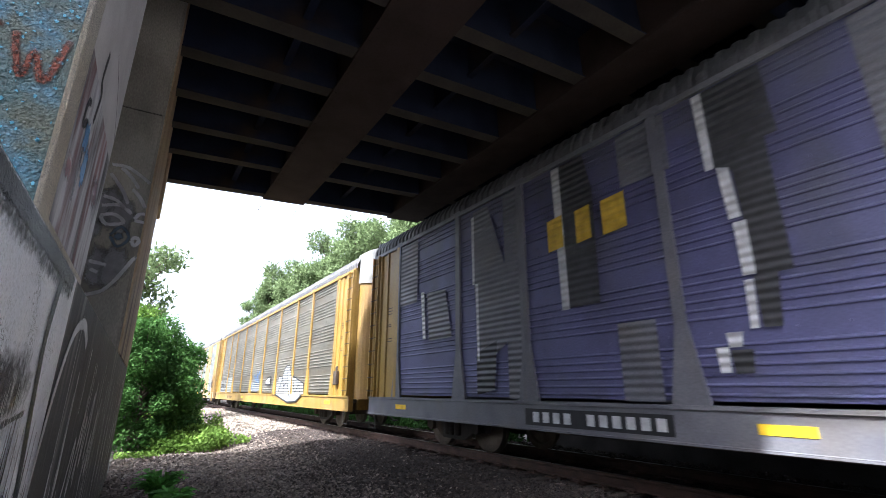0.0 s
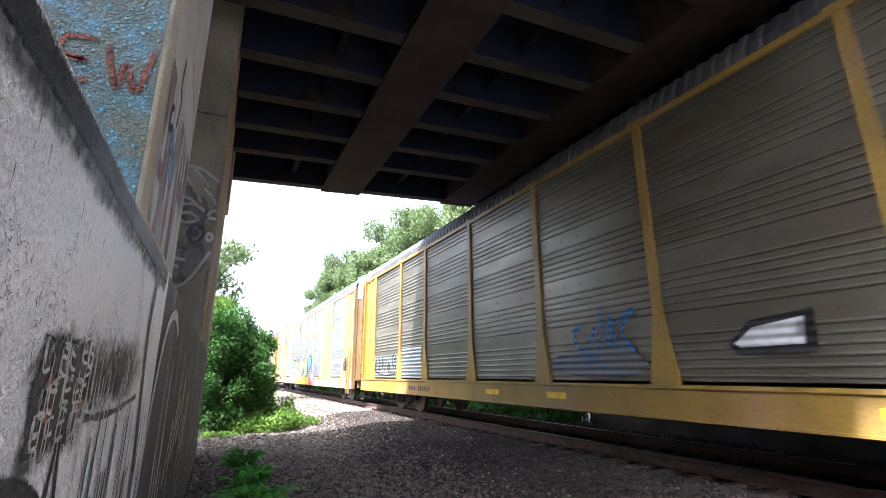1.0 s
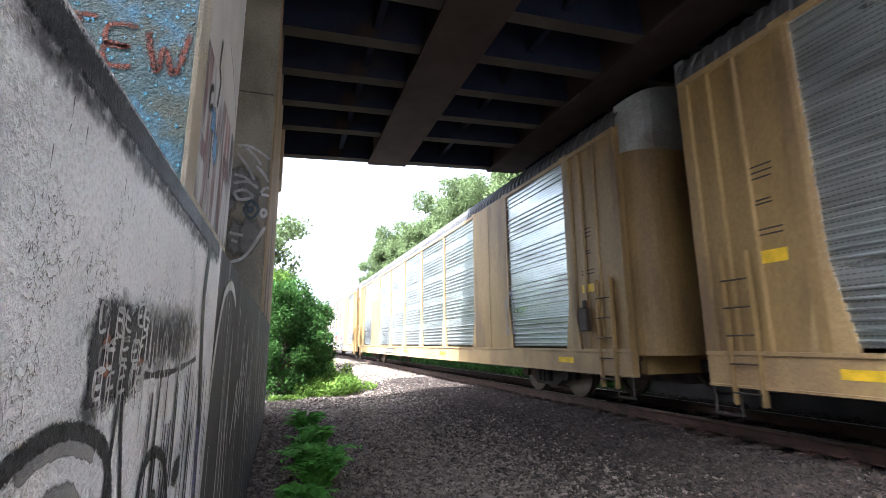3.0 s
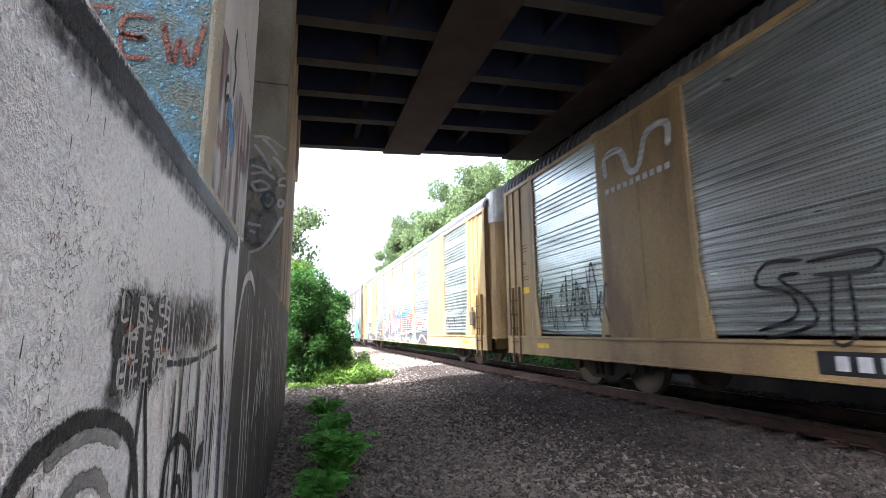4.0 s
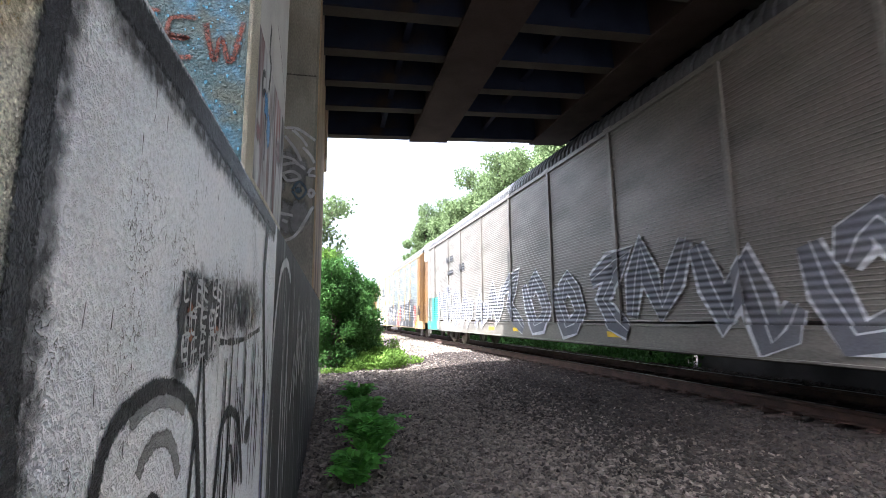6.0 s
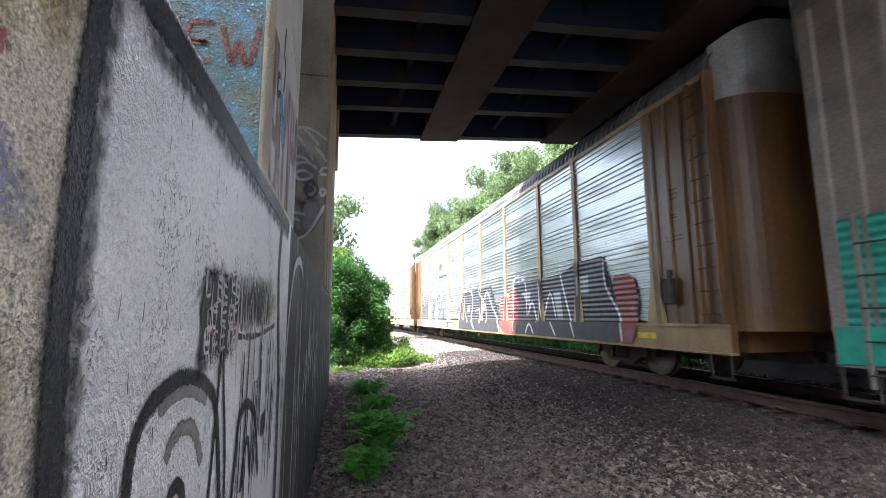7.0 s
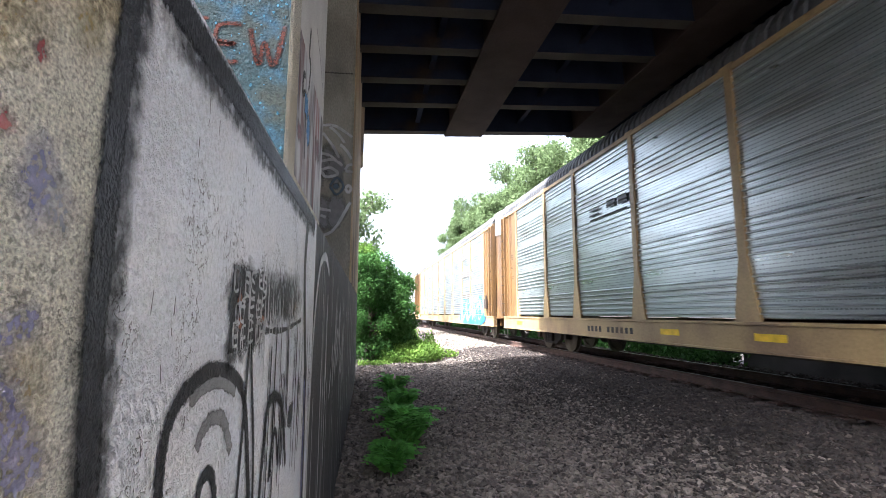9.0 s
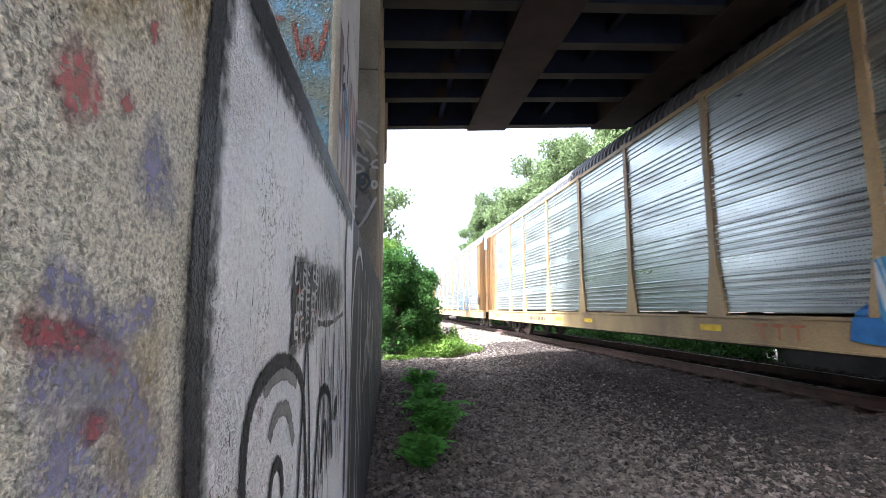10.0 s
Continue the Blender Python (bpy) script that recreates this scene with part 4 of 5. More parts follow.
def pale_runs(b):
    for k in range(70):
        u, z = random.uniform(2.3, 11.5), random.uniform(1.0, 1.98)
        w = random.uniform(0.006, 0.02)
        spray_line(b, [(u, z), (u + random.uniform(-0.05, 0.05), z - random.uniform(0.2, 1.1))], w, layer(), rough=0.4)
    spray_line(b, [(2.2, 0.4), (2.25, 1.3), (2.45, 1.8), (2.8, 1.93), (3.1, 1.85)], 0.04, layer())
    for u, z in ((3.4, 1.35), (3.9, 1.45), (4.6, 1.3)):
        spray_line(b, [(u, z - 0.35), (u + 0.25, z), (u + 0.3, z - 0.3), (u + 0.55, z + 0.15), (u + 0.6, z - 0.3)], 0.035, layer())


painted("white", pale_runs, "pale drips and thin white outlines")
# near column
CX = WX - 0.0015
painted("black", lambda b: (spray_line(b, [(1.82, 2.78), (1.80, 2.66), (1.85, 2.62), (1.82, 2.50)], 0.022, CX), spray_line(b, [(1.72, 2.52), (1.67, 2.49), (1.67, 2.42), (1.75, 2.44), (1.78, 2.2)], 0.02, CX), spray_line(b, [(2.0, 2.9), (2.2, 2.84), (2.42, 2.72)], 0.006, CX)), "thin black sprayed figure")
painted("blue", lambda b: (spray_blot(b, (1.77, 2.42), 0.06, 0.06, CX + 0.0004), spray_blot(b, (1.85, 2.35), 0.06, 0.08, CX + 0.0004)))
painted("pink", lambda b: (spray_blot(b, (1.62, 2.25), 0.07, 0.05, CX + 0.0006), spray_blot(b, (2.2, 2.38), 0.12, 0.08, CX + 0.0006)))
# mural of a face's lines on the far column
MY = 6.8985
painted("grey", lambda b: [spray_blot(b, (random.uniform(-0.75, -0.35), random.uniform(2.6, 4.0)), 0.15, 0.3, MY - 0.0001 * k, "y") for k in range(6)])
STRANDS = ([(-0.65, 4.42), (-0.46, 4.42), (-0.2, 4.26)], [(-0.64, 4.30), (-0.49, 4.11), (-0.39, 3.92)], [(-0.54, 4.41), (-0.40, 4.28), (-0.31, 4.16)], [(-0.38, 4.14), (-0.28, 4.04), (-0.20, 3.91)],
           [(-0.66, 3.85), (-0.48, 3.89), (-0.33, 3.80)], [(-0.66, 3.98), (-0.52, 3.95), (-0.42, 3.86)], [(-0.65, 3.72), (-0.51, 3.76), (-0.40, 3.67), (-0.57, 3.62), (-0.65, 3.72)], [(-0.29, 3.74), (-0.25, 3.81), (-0.19, 3.83)], [(-0.29, 3.72), (-0.18, 3.71)],
           [(-0.28, 3.45), (-0.24, 3.50), (-0.20, 3.45), (-0.24, 3.39), (-0.28, 3.45)], [(-0.65, 2.71), (-0.43, 2.82), (-0.20, 3.25)], [(-0.66, 3.13), (-0.48, 3.10)], [(-0.63, 3.03), (-0.55, 3.00)])
for run in STRANDS:
    painted("white", lambda b: spray_line(b, run, 0.034, MY - 0.002, "y"), "pale line of a painted mural")
painted("blue_grey", lambda b: spray_line(b, [(-0.51, 3.48), (-0.41, 3.61), (-0.31, 3.48), (-0.41, 3.35), (-0.51, 3.48)], 0.03, MY - 0.0025, "y"), "dull blue ring of the mural")
painted("blue_grey", lambda b: spray_blot(b, (-0.42, 3.48), 0.06, 0.06, MY - 0.0025, "y"))
painted("fog", lambda b: spray_line(b, [(-0.70, 5.28), (-0.45, 5.28), (-0.2, 5.29)], 0.02, MY - 0.001, "y"), "dark casting joint across the column")

# ---- paint and marks on the cars ----
RIB = {}
M["silver_paint"] = material("dull_silver_spray_paint", (0.30, 0.31, 0.32), (0.24, 0.25, 0.26), 0.5, 0.2, scale=4, fine=60, bump=0.1)
M["faded_red"] = material("faded_red_paint", (0.30, 0.05, 0.04), (0.20, 0.07, 0.06), 0.6, scale=3, fine=60, bump=0.1, dirt=(0.24, 0.14, 0.13), dirt_scale=2.0, dirt_amount=0.4)
M["faded_blue"] = material("faded_blue_paint", (0.11, 0.135, 0.18), (0.16, 0.155, 0.14), 0.65, scale=3, fine=60, bump=0.1)


def rib_paint(key):
    """Car paint over the pressed ribs of a side sheet."""
    if key not in RIB:
        m = M[key].copy()
        t = m.node_tree
        b = t.nodes["Principled BSDF"]
        co = t.nodes.new("ShaderNodeTexCoord")
        w = t.nodes.new("ShaderNodeTexWave")
        w.bands_direction = "Z"
        w.inputs["Scale"].default_value = 2.85
        w.inputs["Distortion"].default_value = 0.0
        t.links.new(co.outputs["Object"], w.inputs["Vector"])
        p = t.nodes.new("ShaderNodeBump")
        p.inputs["Strength"].default_value, p.inputs["Distance"].default_value = 1.0, 0.02
        t.links.new(w.outputs["Fac"], p.inputs["Height"])
        t.links.new(p.outputs[0], b.inputs["Normal"])
        RIB[key] = m
    return RIB[key]


def car_paint(car, colour, shapes, label="", level=0, name="graffiti"):
    """Flat paint on the side that faces the pier: shapes draw into a bmesh in (along from the front, up)."""
    bm = bmesh.new()
    shapes(bm)
    for v in bm.verts:
        v.co.y -= HALF
    bmesh.ops.bisect_plane(bm, geom=bm.verts[:] + bm.edges[:] + bm.faces[:], plane_co=(0, 0, SILL0 + 0.035), plane_no=(0, 0, -1), clear_outer=True)
    flat = bm.copy()
    lift = 0.0012 * level
    top = part(name, None or mesh_of(bm, rib_paint(colour), name), None, car, label, pose(-SIDE - 0.039 - lift, 0, 0))
    # the same coat where it runs over the sill and the posts
    over = bmesh.new()
    spans = [(None, None)] + [(y - 0.08, y + 0.08) for y in POSTS]
    for a, b in spans:
        piece = flat.copy()
        cuts = [((0, 0, SILL1), (0, 0, 1))] if a is None else [((0, a, 0), (0, -1, 0)), ((0, b, 0), (0, 1, 0)), ((0, 0, SILL1), (0, 0, -1))]
        for co, no in cuts:
            bmesh.ops.bisect_plane(piece, geom=piece.verts[:] + piece.edges[:] + piece.faces[:], plane_co=co, plane_no=no, clear_outer=True)
        tmp = bpy.data.meshes.new("piece")
        piece.to_mesh(tmp)
        piece.free()
        over.from_mesh(tmp)
        bpy.data.meshes.remove(tmp)
    flat.free()
    if len(over.faces):
        me = bpy.data.meshes.new("overspray")
        over.to_mesh(me)
        me.materials.append(M[colour])
        tagged(part("overspray", me, None, top, at=pose(-0.041, 0, 0)), kind="stuff")
    over.free()
    return top


def shape(bm, outline):
    """A straight-edged painted area."""
    bmesh.ops.triangulate(bm, faces=[bm.faces.new([bm.verts.new((0, u, z)) for u, z in outline])])


def areas(car, colour, level, label, outlines, soft=False, name="graffiti"):
    """Painted areas, each a part of its own."""
    for outline in outlines:
        car_paint(car, colour, lambda bm: patch(bm, outline, 0, rough=0.02) if soft else shape(bm, outline), label, level, name)


def lines(car, colour, level, label, width, runs, steps=4):
    """Sprayed lines, each a part of its own."""
    for run in runs:
        car_paint(car, colour, lambda bm: stroke(bm, run, width, 0, rough=0.15, steps=steps), label, level)


def bars(rows):
    """Plain bars (u0, u1, z0, z1)."""
    def draw(bm):
        for u0, u1, z0, z1 in rows:
            rect(bm, u0, u1, z0, z1, 0)
    return draw


def letters(car, u0, u1, z0, z1, n, fill, edge, shade=None, seed=1, label="large sprayed letters", angular=0.5):
    """Swollen letter shapes with outlines, not readable."""
    rng = random.Random(seed)
    w, h = (u1 - u0) / n, z1 - z0
    forms = (((0, 0.25), (0.25, 1), (0.55, 0.3), (1, 0.95)), ((0, 0.85), (0.35, 0.05), (0.95, 0.35), (0.55, 0.95), (0.3, 0.6)), ((1, 0.05), (0.35, 0.45), (0.95, 1), (0.05, 0.75)),
             ((0, 0), (0.45, 0.9), (0.65, 0.15), (1.05, 0.7)), ((0.1, 0.5), (0.5, 1.05), (0.9, 0.55), (0.45, 0.1), (0.05, 0.45), (0.5, 0.6)), ((0, 1), (0.3, 0.2), (0.6, 0.75), (0.8, 0), (1.1, 0.3)))
    runs = []
    for i in range(n):
        lean, size = rng.uniform(-0.15, 0.25), rng.uniform(0.85, 1.1)
        f = rng.choice(forms)
        runs.append([(u0 + (i + 0.1) * w + 0.85 * w * size * (1 - x + lean * y), z0 + 0.12 + (h - 0.22) * y * size + rng.uniform(-0.05, 0.05)) for x, y in f])
    thick = min(0.36 * w, 0.26 * h) * (1.0 if angular > 0.4 else 1.25)
    steps = 2 if angular > 0.4 else 5
    lines(car, edge, 0, "", thick + 0.11, runs, steps)
    lines(car, fill, 1, label, thick, runs, steps)
    if shade:
        lines(car, shade, 2, "", thick * 0.35, [[(a + 0.05, c - 0.04) for a, c in p[:3]] for p in runs], steps)
    # thin light line inside each letter
    lines(car, "white" if fill != "white" else "grey", 3, "", 0.03, [[(a - 0.02, c + 0.03) for a, c in p] for p in runs], steps)


FORMS = (((0, 0.3), (0.3, 1), (0.5, 0.1), (1, 0.8)), ((0, 0.8), (0.3, 0), (0.9, 0.3), (0.5, 0.9), (0.2, 0.5)), ((1, 0), (0.3, 0.5), (0.9, 1), (0, 0.7)),
         ((0.1, 0.5), (0.5, 1), (0.9, 0.5), (0.45, 0.1), (0, 0.5)), ((0, 1), (0.3, 0.1), (0.6, 0.8), (0.9, 0)))


def scribble(car, u0, u1, z0, z1, colour, n, width, seed, label="thin sprayed scrawl"):
    """A row of thin hand-sprayed signs that spell nothing."""
    rng = random.Random(seed)

    def draw(bm):
        w = (u1 - u0) / n
        for i in range(n):
            f, k = rng.choice(FORMS), rng.uniform(0.7, 1.25)
            zz = z0 + rng.uniform(0, 0.25) * (z1 - z0)
            stroke(bm, [(u1 - (i + 0.1 + 0.9 * x * k) * w + rng.uniform(-0.05, 0.05), zz + y * k * 0.75 * (z1 - z0)) for x, y in f], width, 0, rough=0.2)
        if n > 5:
            stroke(bm, [(u0, z0), ((u0 + u1) / 2, z0 - 0.06), (u1 - w, z0 + 0.04), (u1, z0 + 0.2), (u1 - 0.2, z1)], width, 0, rough=0.2)
    return car_paint(car, colour, draw, label, 4)


def plate(car, u, count_a, count_b, w=0.16, back="black"):
    """Dark plate on the sill with plain pale bars for its marks."""
    width = (count_a + count_b + 1) * w + 0.2
    if back == "grey":
        bm = bmesh.new()
        for i in range(count_a + count_b):
            s = u + 0.1 + i * w + (w if i >= count_a else 0)
            rect(bm, s - HALF, s + 0.6 * w - HALF, 0.8, 0.93, 0)
        tagged(part("stencil_bars", bm, M["under"], car, "", pose(-SIDE - 0.0555, 0, 0)), kind="stuff")
        return
    for colour, rows, d in ((back, [(u, u + width, 0.74, 1.0)], 0.0), ("white", [(u + 0.1 + i * w + (w if i >= count_a else 0), u + 0.1 + i * w + 0.62 * w + (w if i >= count_a else 0), 0.79, 0.95) for i in range(count_a + count_b)], 0.002)):
        bm = bmesh.new()
        for a, b, z0, z1 in rows:
            rect(bm, a - HALF, b - HALF, z0, z1, 0)
        part("number_plate" if back == colour else "stencil_bars", bm, M[colour], car, "", pose(-SIDE - 0.0535 - d, 0, 0))


c0, c1, c2, c3, c4, c5, c6, c7, c8, c9, c10, c11 = CARS
# purple car: blocks and a yellow mark
areas(c0, "grey_paint", 0, "grey sprayed block", [[(a, z0), (b, z0), (b, z1), (a, z1)] for a, b, z0, z1 in ((20.5, 21.0, 1.15, 5.05), (14.0, 15.4, 1.15, 5.05), (17.5, 18.3, 4.2, 5.05), (24.4, 25.3, 3.4, 5.05), (9.5, 11.4, 2.0, 5.0), (18.0, 18.6, 1.15, 2.2))])
areas(c0, "grey_paint", 1, "grey sprayed block", [[(22.0, 5.0), (21.5, 5.0), (20.85, 3.2), (20.88, 2.2), (21.8, 1.7), (22.0, 3.4)], [(23.9, 3.55), (23.1, 3.5), (22.85, 2.4), (23.8, 2.4)]])
areas(c0, "dark", 2, "black sprayed block", [[(19.47, 5.05), (18.95, 5.05), (18.82, 4.4), (18.85, 2.55), (19.47, 2.55)],
                                              [(16.95, 5.05), (16.25, 5.05), (16.2, 4.12), (16.34, 4.12), (16.33, 2.53), (16.7, 2.53), (16.75, 3.85), (16.94, 3.95)],
                                              [(16.74, 2.53), (16.48, 2.53), (16.54, 1.95), (16.73, 1.95)], [(17.12, 1.73), (16.87, 1.73), (16.9, 1.47), (17.1, 1.47)],
                                              [(12.0, 1.5), (13.2, 1.5), (13.2, 4.2), (12.0, 4.2)], [(21.95, 2.0), (21.3, 2.2), (21.4, 1.3), (21.95, 1.2)]])
areas(c0, "white", 3, "pale sprayed edge", [[(19.66, 5.05), (19.48, 5.05), (19.45, 2.53), (19.61, 2.53)], [(17.08, 5.05), (16.95, 5.05), (16.94, 3.95), (17.05, 3.95)],
                                             [(16.92, 3.95), (16.78, 3.9), (16.74, 3.25), (16.88, 3.25)], [(16.85, 3.2), (16.7, 3.2), (16.7, 2.55), (16.84, 2.55)],
                                             [(16.84, 2.5), (16.74, 2.5), (16.77, 1.95), (16.86, 1.95)], [(17.14, 1.93), (16.95, 1.93), (16.98, 1.76), (17.12, 1.76)],
                                             [(17.28, 1.77), (17.13, 1.77), (17.14, 1.48), (17.26, 1.48)], [(22.07, 4.9), (21.97, 4.9), (21.98, 3.4), (22.05, 3.4)],
                                             [(21.95, 3.4), (21.86, 3.4), (21.85, 1.85), (21.92, 1.85)], [(24.2, 3.6), (24.05, 3.6), (23.95, 2.45), (24.08, 2.45)]])
areas(c0, "gold", 4, "worn yellow block of a mark", [[(b, z0), (a, z0 + 0.03), (a, z1 + 0.03), (b, z1)] for a, b, z0, z1 in ((19.48, 19.83, 3.56, 4.12), (18.9, 19.2, 3.56, 4.12), (18.25, 18.68, 3.56, 4.12))], name="emblem")
plate(c0, 17.92, 6, 4, 0.225)
# tan car: pale letters at its front, clean bands with scrawl at its rear
CROWN = [(8.9, 1.5), (8.55, 1.9), (8.0, 1.85), (7.55, 2.3), (6.95, 2.33), (6.65, 1.92), (5.9, 1.78), (4.8, 1.55), (4.7, 1.15), (5.55, 0.85), (6.8, 0.8), (8.9, 1.1)]
areas(c1, "silver_paint", 0, "pale crown-shaped piece", [CROWN])
lines(c1, "black", 1, "black outline of the pale piece", 0.06, [CROWN + CROWN[:1]], 1)
lines(c1, "black", 1, "black outline of the pale piece", 0.06, [[(8.5, 1.2), (7.9, 1.75), (7.6, 1.1)], [(7.3, 2.1), (7.0, 1.4), (6.4, 1.0)], [(6.3, 1.75), (5.9, 1.2), (5.4, 1.5), (5.1, 1.1)], [(8.0, 1.85), (7.7, 1.5), (7.2, 1.6)]])
scribble(c1, 12.6, 14.0, 1.45, 2.2, "blue", 4, 0.05, 13)
car_paint(c1, "galv", bars([(22.75, 25.25, 1.17, 1.95), (20.75, 22.4, 1.17, 2.1)]), "cleaned silver band", 0, "clean_band")
scribble(c1, 22.9, 25.2, 1.3, 1.9, "black", 9, 0.05, 12)
areas(c1, "black", 2, "", [[(11.15, 1.62), (10.86, 1.88), (10.16, 1.96), (10.3, 1.74), (10.18, 1.5), (11.05, 1.5)]])
areas(c1, "white", 3, "white sprayed arrow", [[(11.07, 1.62), (10.83, 1.8), (10.26, 1.88), (10.43, 1.74), (10.29, 1.58), (11.0, 1.57)]])
car_paint(c1, "faded_blue", lambda bm: patch(bm, [(12.5, 1.3), (12.6, 1.65), (13.0, 1.75), (13.6, 1.7), (14.3, 1.62), (14.5, 1.3)], 0, rough=0.06), "faded blue patch", 0)
plate(c1, 20.0, 6, 4, 0.15, "grey")
# emblem car
areas(c2, "violet", 0, "violet sprayed shape", [[(17.9, 0.75), (17.85, 1.65), (17.45, 1.78), (17.2, 1.4), (17.2, 0.72)], [(14.9, 2.5), (13.9, 2.54), (13.9, 2.4), (14.5, 2.35), (14.55, 2.05), (14.83, 2.2)],
                                                  [(10.4, 1.45), (9.6, 1.8), (8.75, 2.0), (8.5, 0.72), (9.9, 0.72)]], True)
areas(c2, "green", 1, "dull green letter", [[(17.0, 1.9), (15.85, 1.85), (15.3, 1.64), (14.9, 1.05), (15.1, 0.74), (16.9, 0.74)], [(14.6, 1.4), (14.3, 1.6), (13.3, 1.5), (12.6, 1.1), (13.6, 0.9), (14.7, 1.05)],
                                             [(12.4, 2.2), (11.8, 2.35), (11.0, 1.95), (10.9, 1.1), (12.3, 1.1)], [(13.9, 2.2), (13.2, 2.3), (12.5, 2.0), (12.6, 1.5), (13.7, 1.6)]], True)
areas(c2, "cyan", 2, "pale blue shape", [[(16.95, 2.28), (16.2, 2.2), (15.45, 2.24), (15.42, 1.86), (16.2, 1.75), (16.97, 1.8)], [(10.7, 2.2), (10.3, 2.36), (9.92, 2.3), (9.93, 1.87), (10.5, 1.85)]], True)
areas(c2, "gold", 2, "gold letter", [[(15.3, 2.28), (14.9, 2.32), (14.4, 2.07), (14.1, 1.9), (14.25, 1.69), (14.8, 1.7), (14.75, 1.1), (15.25, 1.5)], [(14.9, 1.0), (12.4, 1.08), (10.4, 1.2), (10.0, 0.75), (12.5, 0.7), (14.9, 0.7)]], True)
areas(c2, "violet", 3, "violet shadow between letters", [[(16.5, 1.5), (15.9, 1.65), (15.6, 1.3), (16.1, 1.1)], [(14.75, 1.6), (14.2, 1.63), (14.45, 1.4)], [(13.1, 1.45), (12.7, 1.5), (12.8, 1.2)], [(11.6, 1.6), (11.3, 1.7), (11.4, 1.3)]], True)
areas(c2, "faded_red", 2, "dark red shape", [[(10.0, 1.0), (9.4, 0.95), (8.7, 0.85), (8.7, 0.7), (10.0, 0.7)]], True)
lines(c2, "black", 3, "black outline", 0.075, [[(17.1, 0.8), (16.97, 2.28), (16.5, 2.34), (15.9, 2.2), (15.45, 2.27), (15.3, 2.34), (14.9, 2.38), (14.4, 2.12), (14.1, 1.92)], [(14.8, 1.72), (14.3, 1.7), (14.75, 1.4), (15.2, 1.5), (14.75, 1.1), (14.9, 0.75)],
                                               [(16.6, 1.0), (16.2, 1.35), (15.6, 1.3), (15.2, 1.0), (14.9, 0.72)], [(14.1, 1.9), (13.8, 1.5), (13.2, 1.6), (12.9, 1.2), (12.5, 1.6), (12.4, 2.1), (12.0, 2.38), (11.5, 2.15), (11.2, 1.4)],
                                               [(10.9, 1.1), (10.75, 2.1), (10.35, 2.42), (9.9, 2.35), (9.85, 1.8), (10.3, 1.5), (9.9, 1.0), (9.3, 1.05), (9.0, 1.4)], [(13.6, 0.9), (12.8, 1.2), (12.0, 0.9), (11.3, 1.2), (10.5, 0.85)],
                                               [(16.4, 1.85), (16.1, 1.5), (15.7, 1.75)], [(14.0, 2.2), (13.5, 1.9), (13.1, 2.25)]])
car_paint(c2, "dark", lambda bm: (stroke(bm, [(21.55 + 0.52 * math.cos(a * 0.524), 3.85 + 0.62 * math.sin(a * 0.524)) for a in range(12)], 0.10, 0, True), patch(bm, [(21.1, 3.9), (21.3, 4.3), (21.9, 4.25), (21.8, 3.9)], 0), bars([(21.15, 21.95, 3.05, 3.17), (21.3, 21.8, 2.72, 2.92), (21.3, 21.8, 3.45, 3.52), (21.3, 21.8, 3.6, 3.67)])(bm)), "dark round emblem in plain shapes", 30, "emblem")
plate(c2, 17.2, 6, 4, 0.2)
# line emblem car
car_paint(c3, "white", lambda bm: (stroke(bm, [(20.75, 4.2), (20.75, 4.6), (21.2, 4.6), (21.45, 4.1), (21.7, 4.1), (21.9, 4.55), (22.35, 4.55), (22.35, 4.15)], 0.13, 0), bars([(20.75 + 0.17 * k, 20.86 + 0.17 * k, 3.82, 3.93) for k in range(10)])(bm)), "white line emblem with a row of bars", 30, "emblem")
scribble(c3, 20.7, 25.2, 1.2, 2.5, "black", 16, 0.045, 31, "thin black scrawl")
plate(c3, 16.3, 6, 4, 0.22)
lines(c3, "black", 3, "thin black outlined letters", 0.045, [[(18.95, 2.05), (19.4, 2.06), (19.55, 1.8), (19.15, 1.68), (19.1, 1.4), (19.6, 1.22)], [(19.0, 1.9), (19.25, 1.86), (18.95, 1.6), (18.9, 1.3), (19.5, 1.12)], [(18.9, 2.02), (18.2, 2.05), (18.25, 1.86), (18.85, 1.86)],
                                                             [(18.65, 1.86), (18.72, 1.15), (18.5, 1.15), (18.48, 1.86)], [(18.1, 2.0), (17.6, 1.2)], [(17.6, 2.05), (18.15, 1.2)]])
scribble(c3, 4.0, 6.5, 1.3, 3.0, "grey", 5, 0.05, 32)
# tan panel car with letters
letters(c4, 18.3, 20.4, 0.72, 1.8, 3, "white", "black", "grey", 41, "white letters with black outlines")
lines(c4, "faded_red", 0, "faded red flame", 0.1, [[(16.3, 1.5), (16.0, 2.0), (15.7, 1.75), (15.5, 2.3), (15.2, 1.8)], [(15.0, 1.5), (14.9, 2.0), (14.6, 1.8), (14.1, 2.55), (13.9, 1.9)], [(14.2, 1.5), (13.6, 2.15), (13.3, 1.6)], [(17.2, 1.2), (17.0, 1.6), (16.6, 1.3)], [(15.8, 1.4), (15.3, 1.6), (14.7, 1.4), (13.8, 1.55)]])
areas(c4, "dark", 1, "dark swirling piece", [[(17.2, 0.95), (16.6, 1.3), (16.1, 1.45), (15.4, 1.3), (15.0, 1.0), (15.4, 0.72), (16.4, 0.74)], [(14.6, 1.0), (14.2, 1.4), (13.4, 1.4), (12.7, 1.45), (13.0, 1.0), (13.6, 0.72), (14.4, 0.72)], [(15.2, 1.0), (15.2, 1.6), (14.9, 1.8), (14.55, 1.6), (14.6, 1.0)]], True)


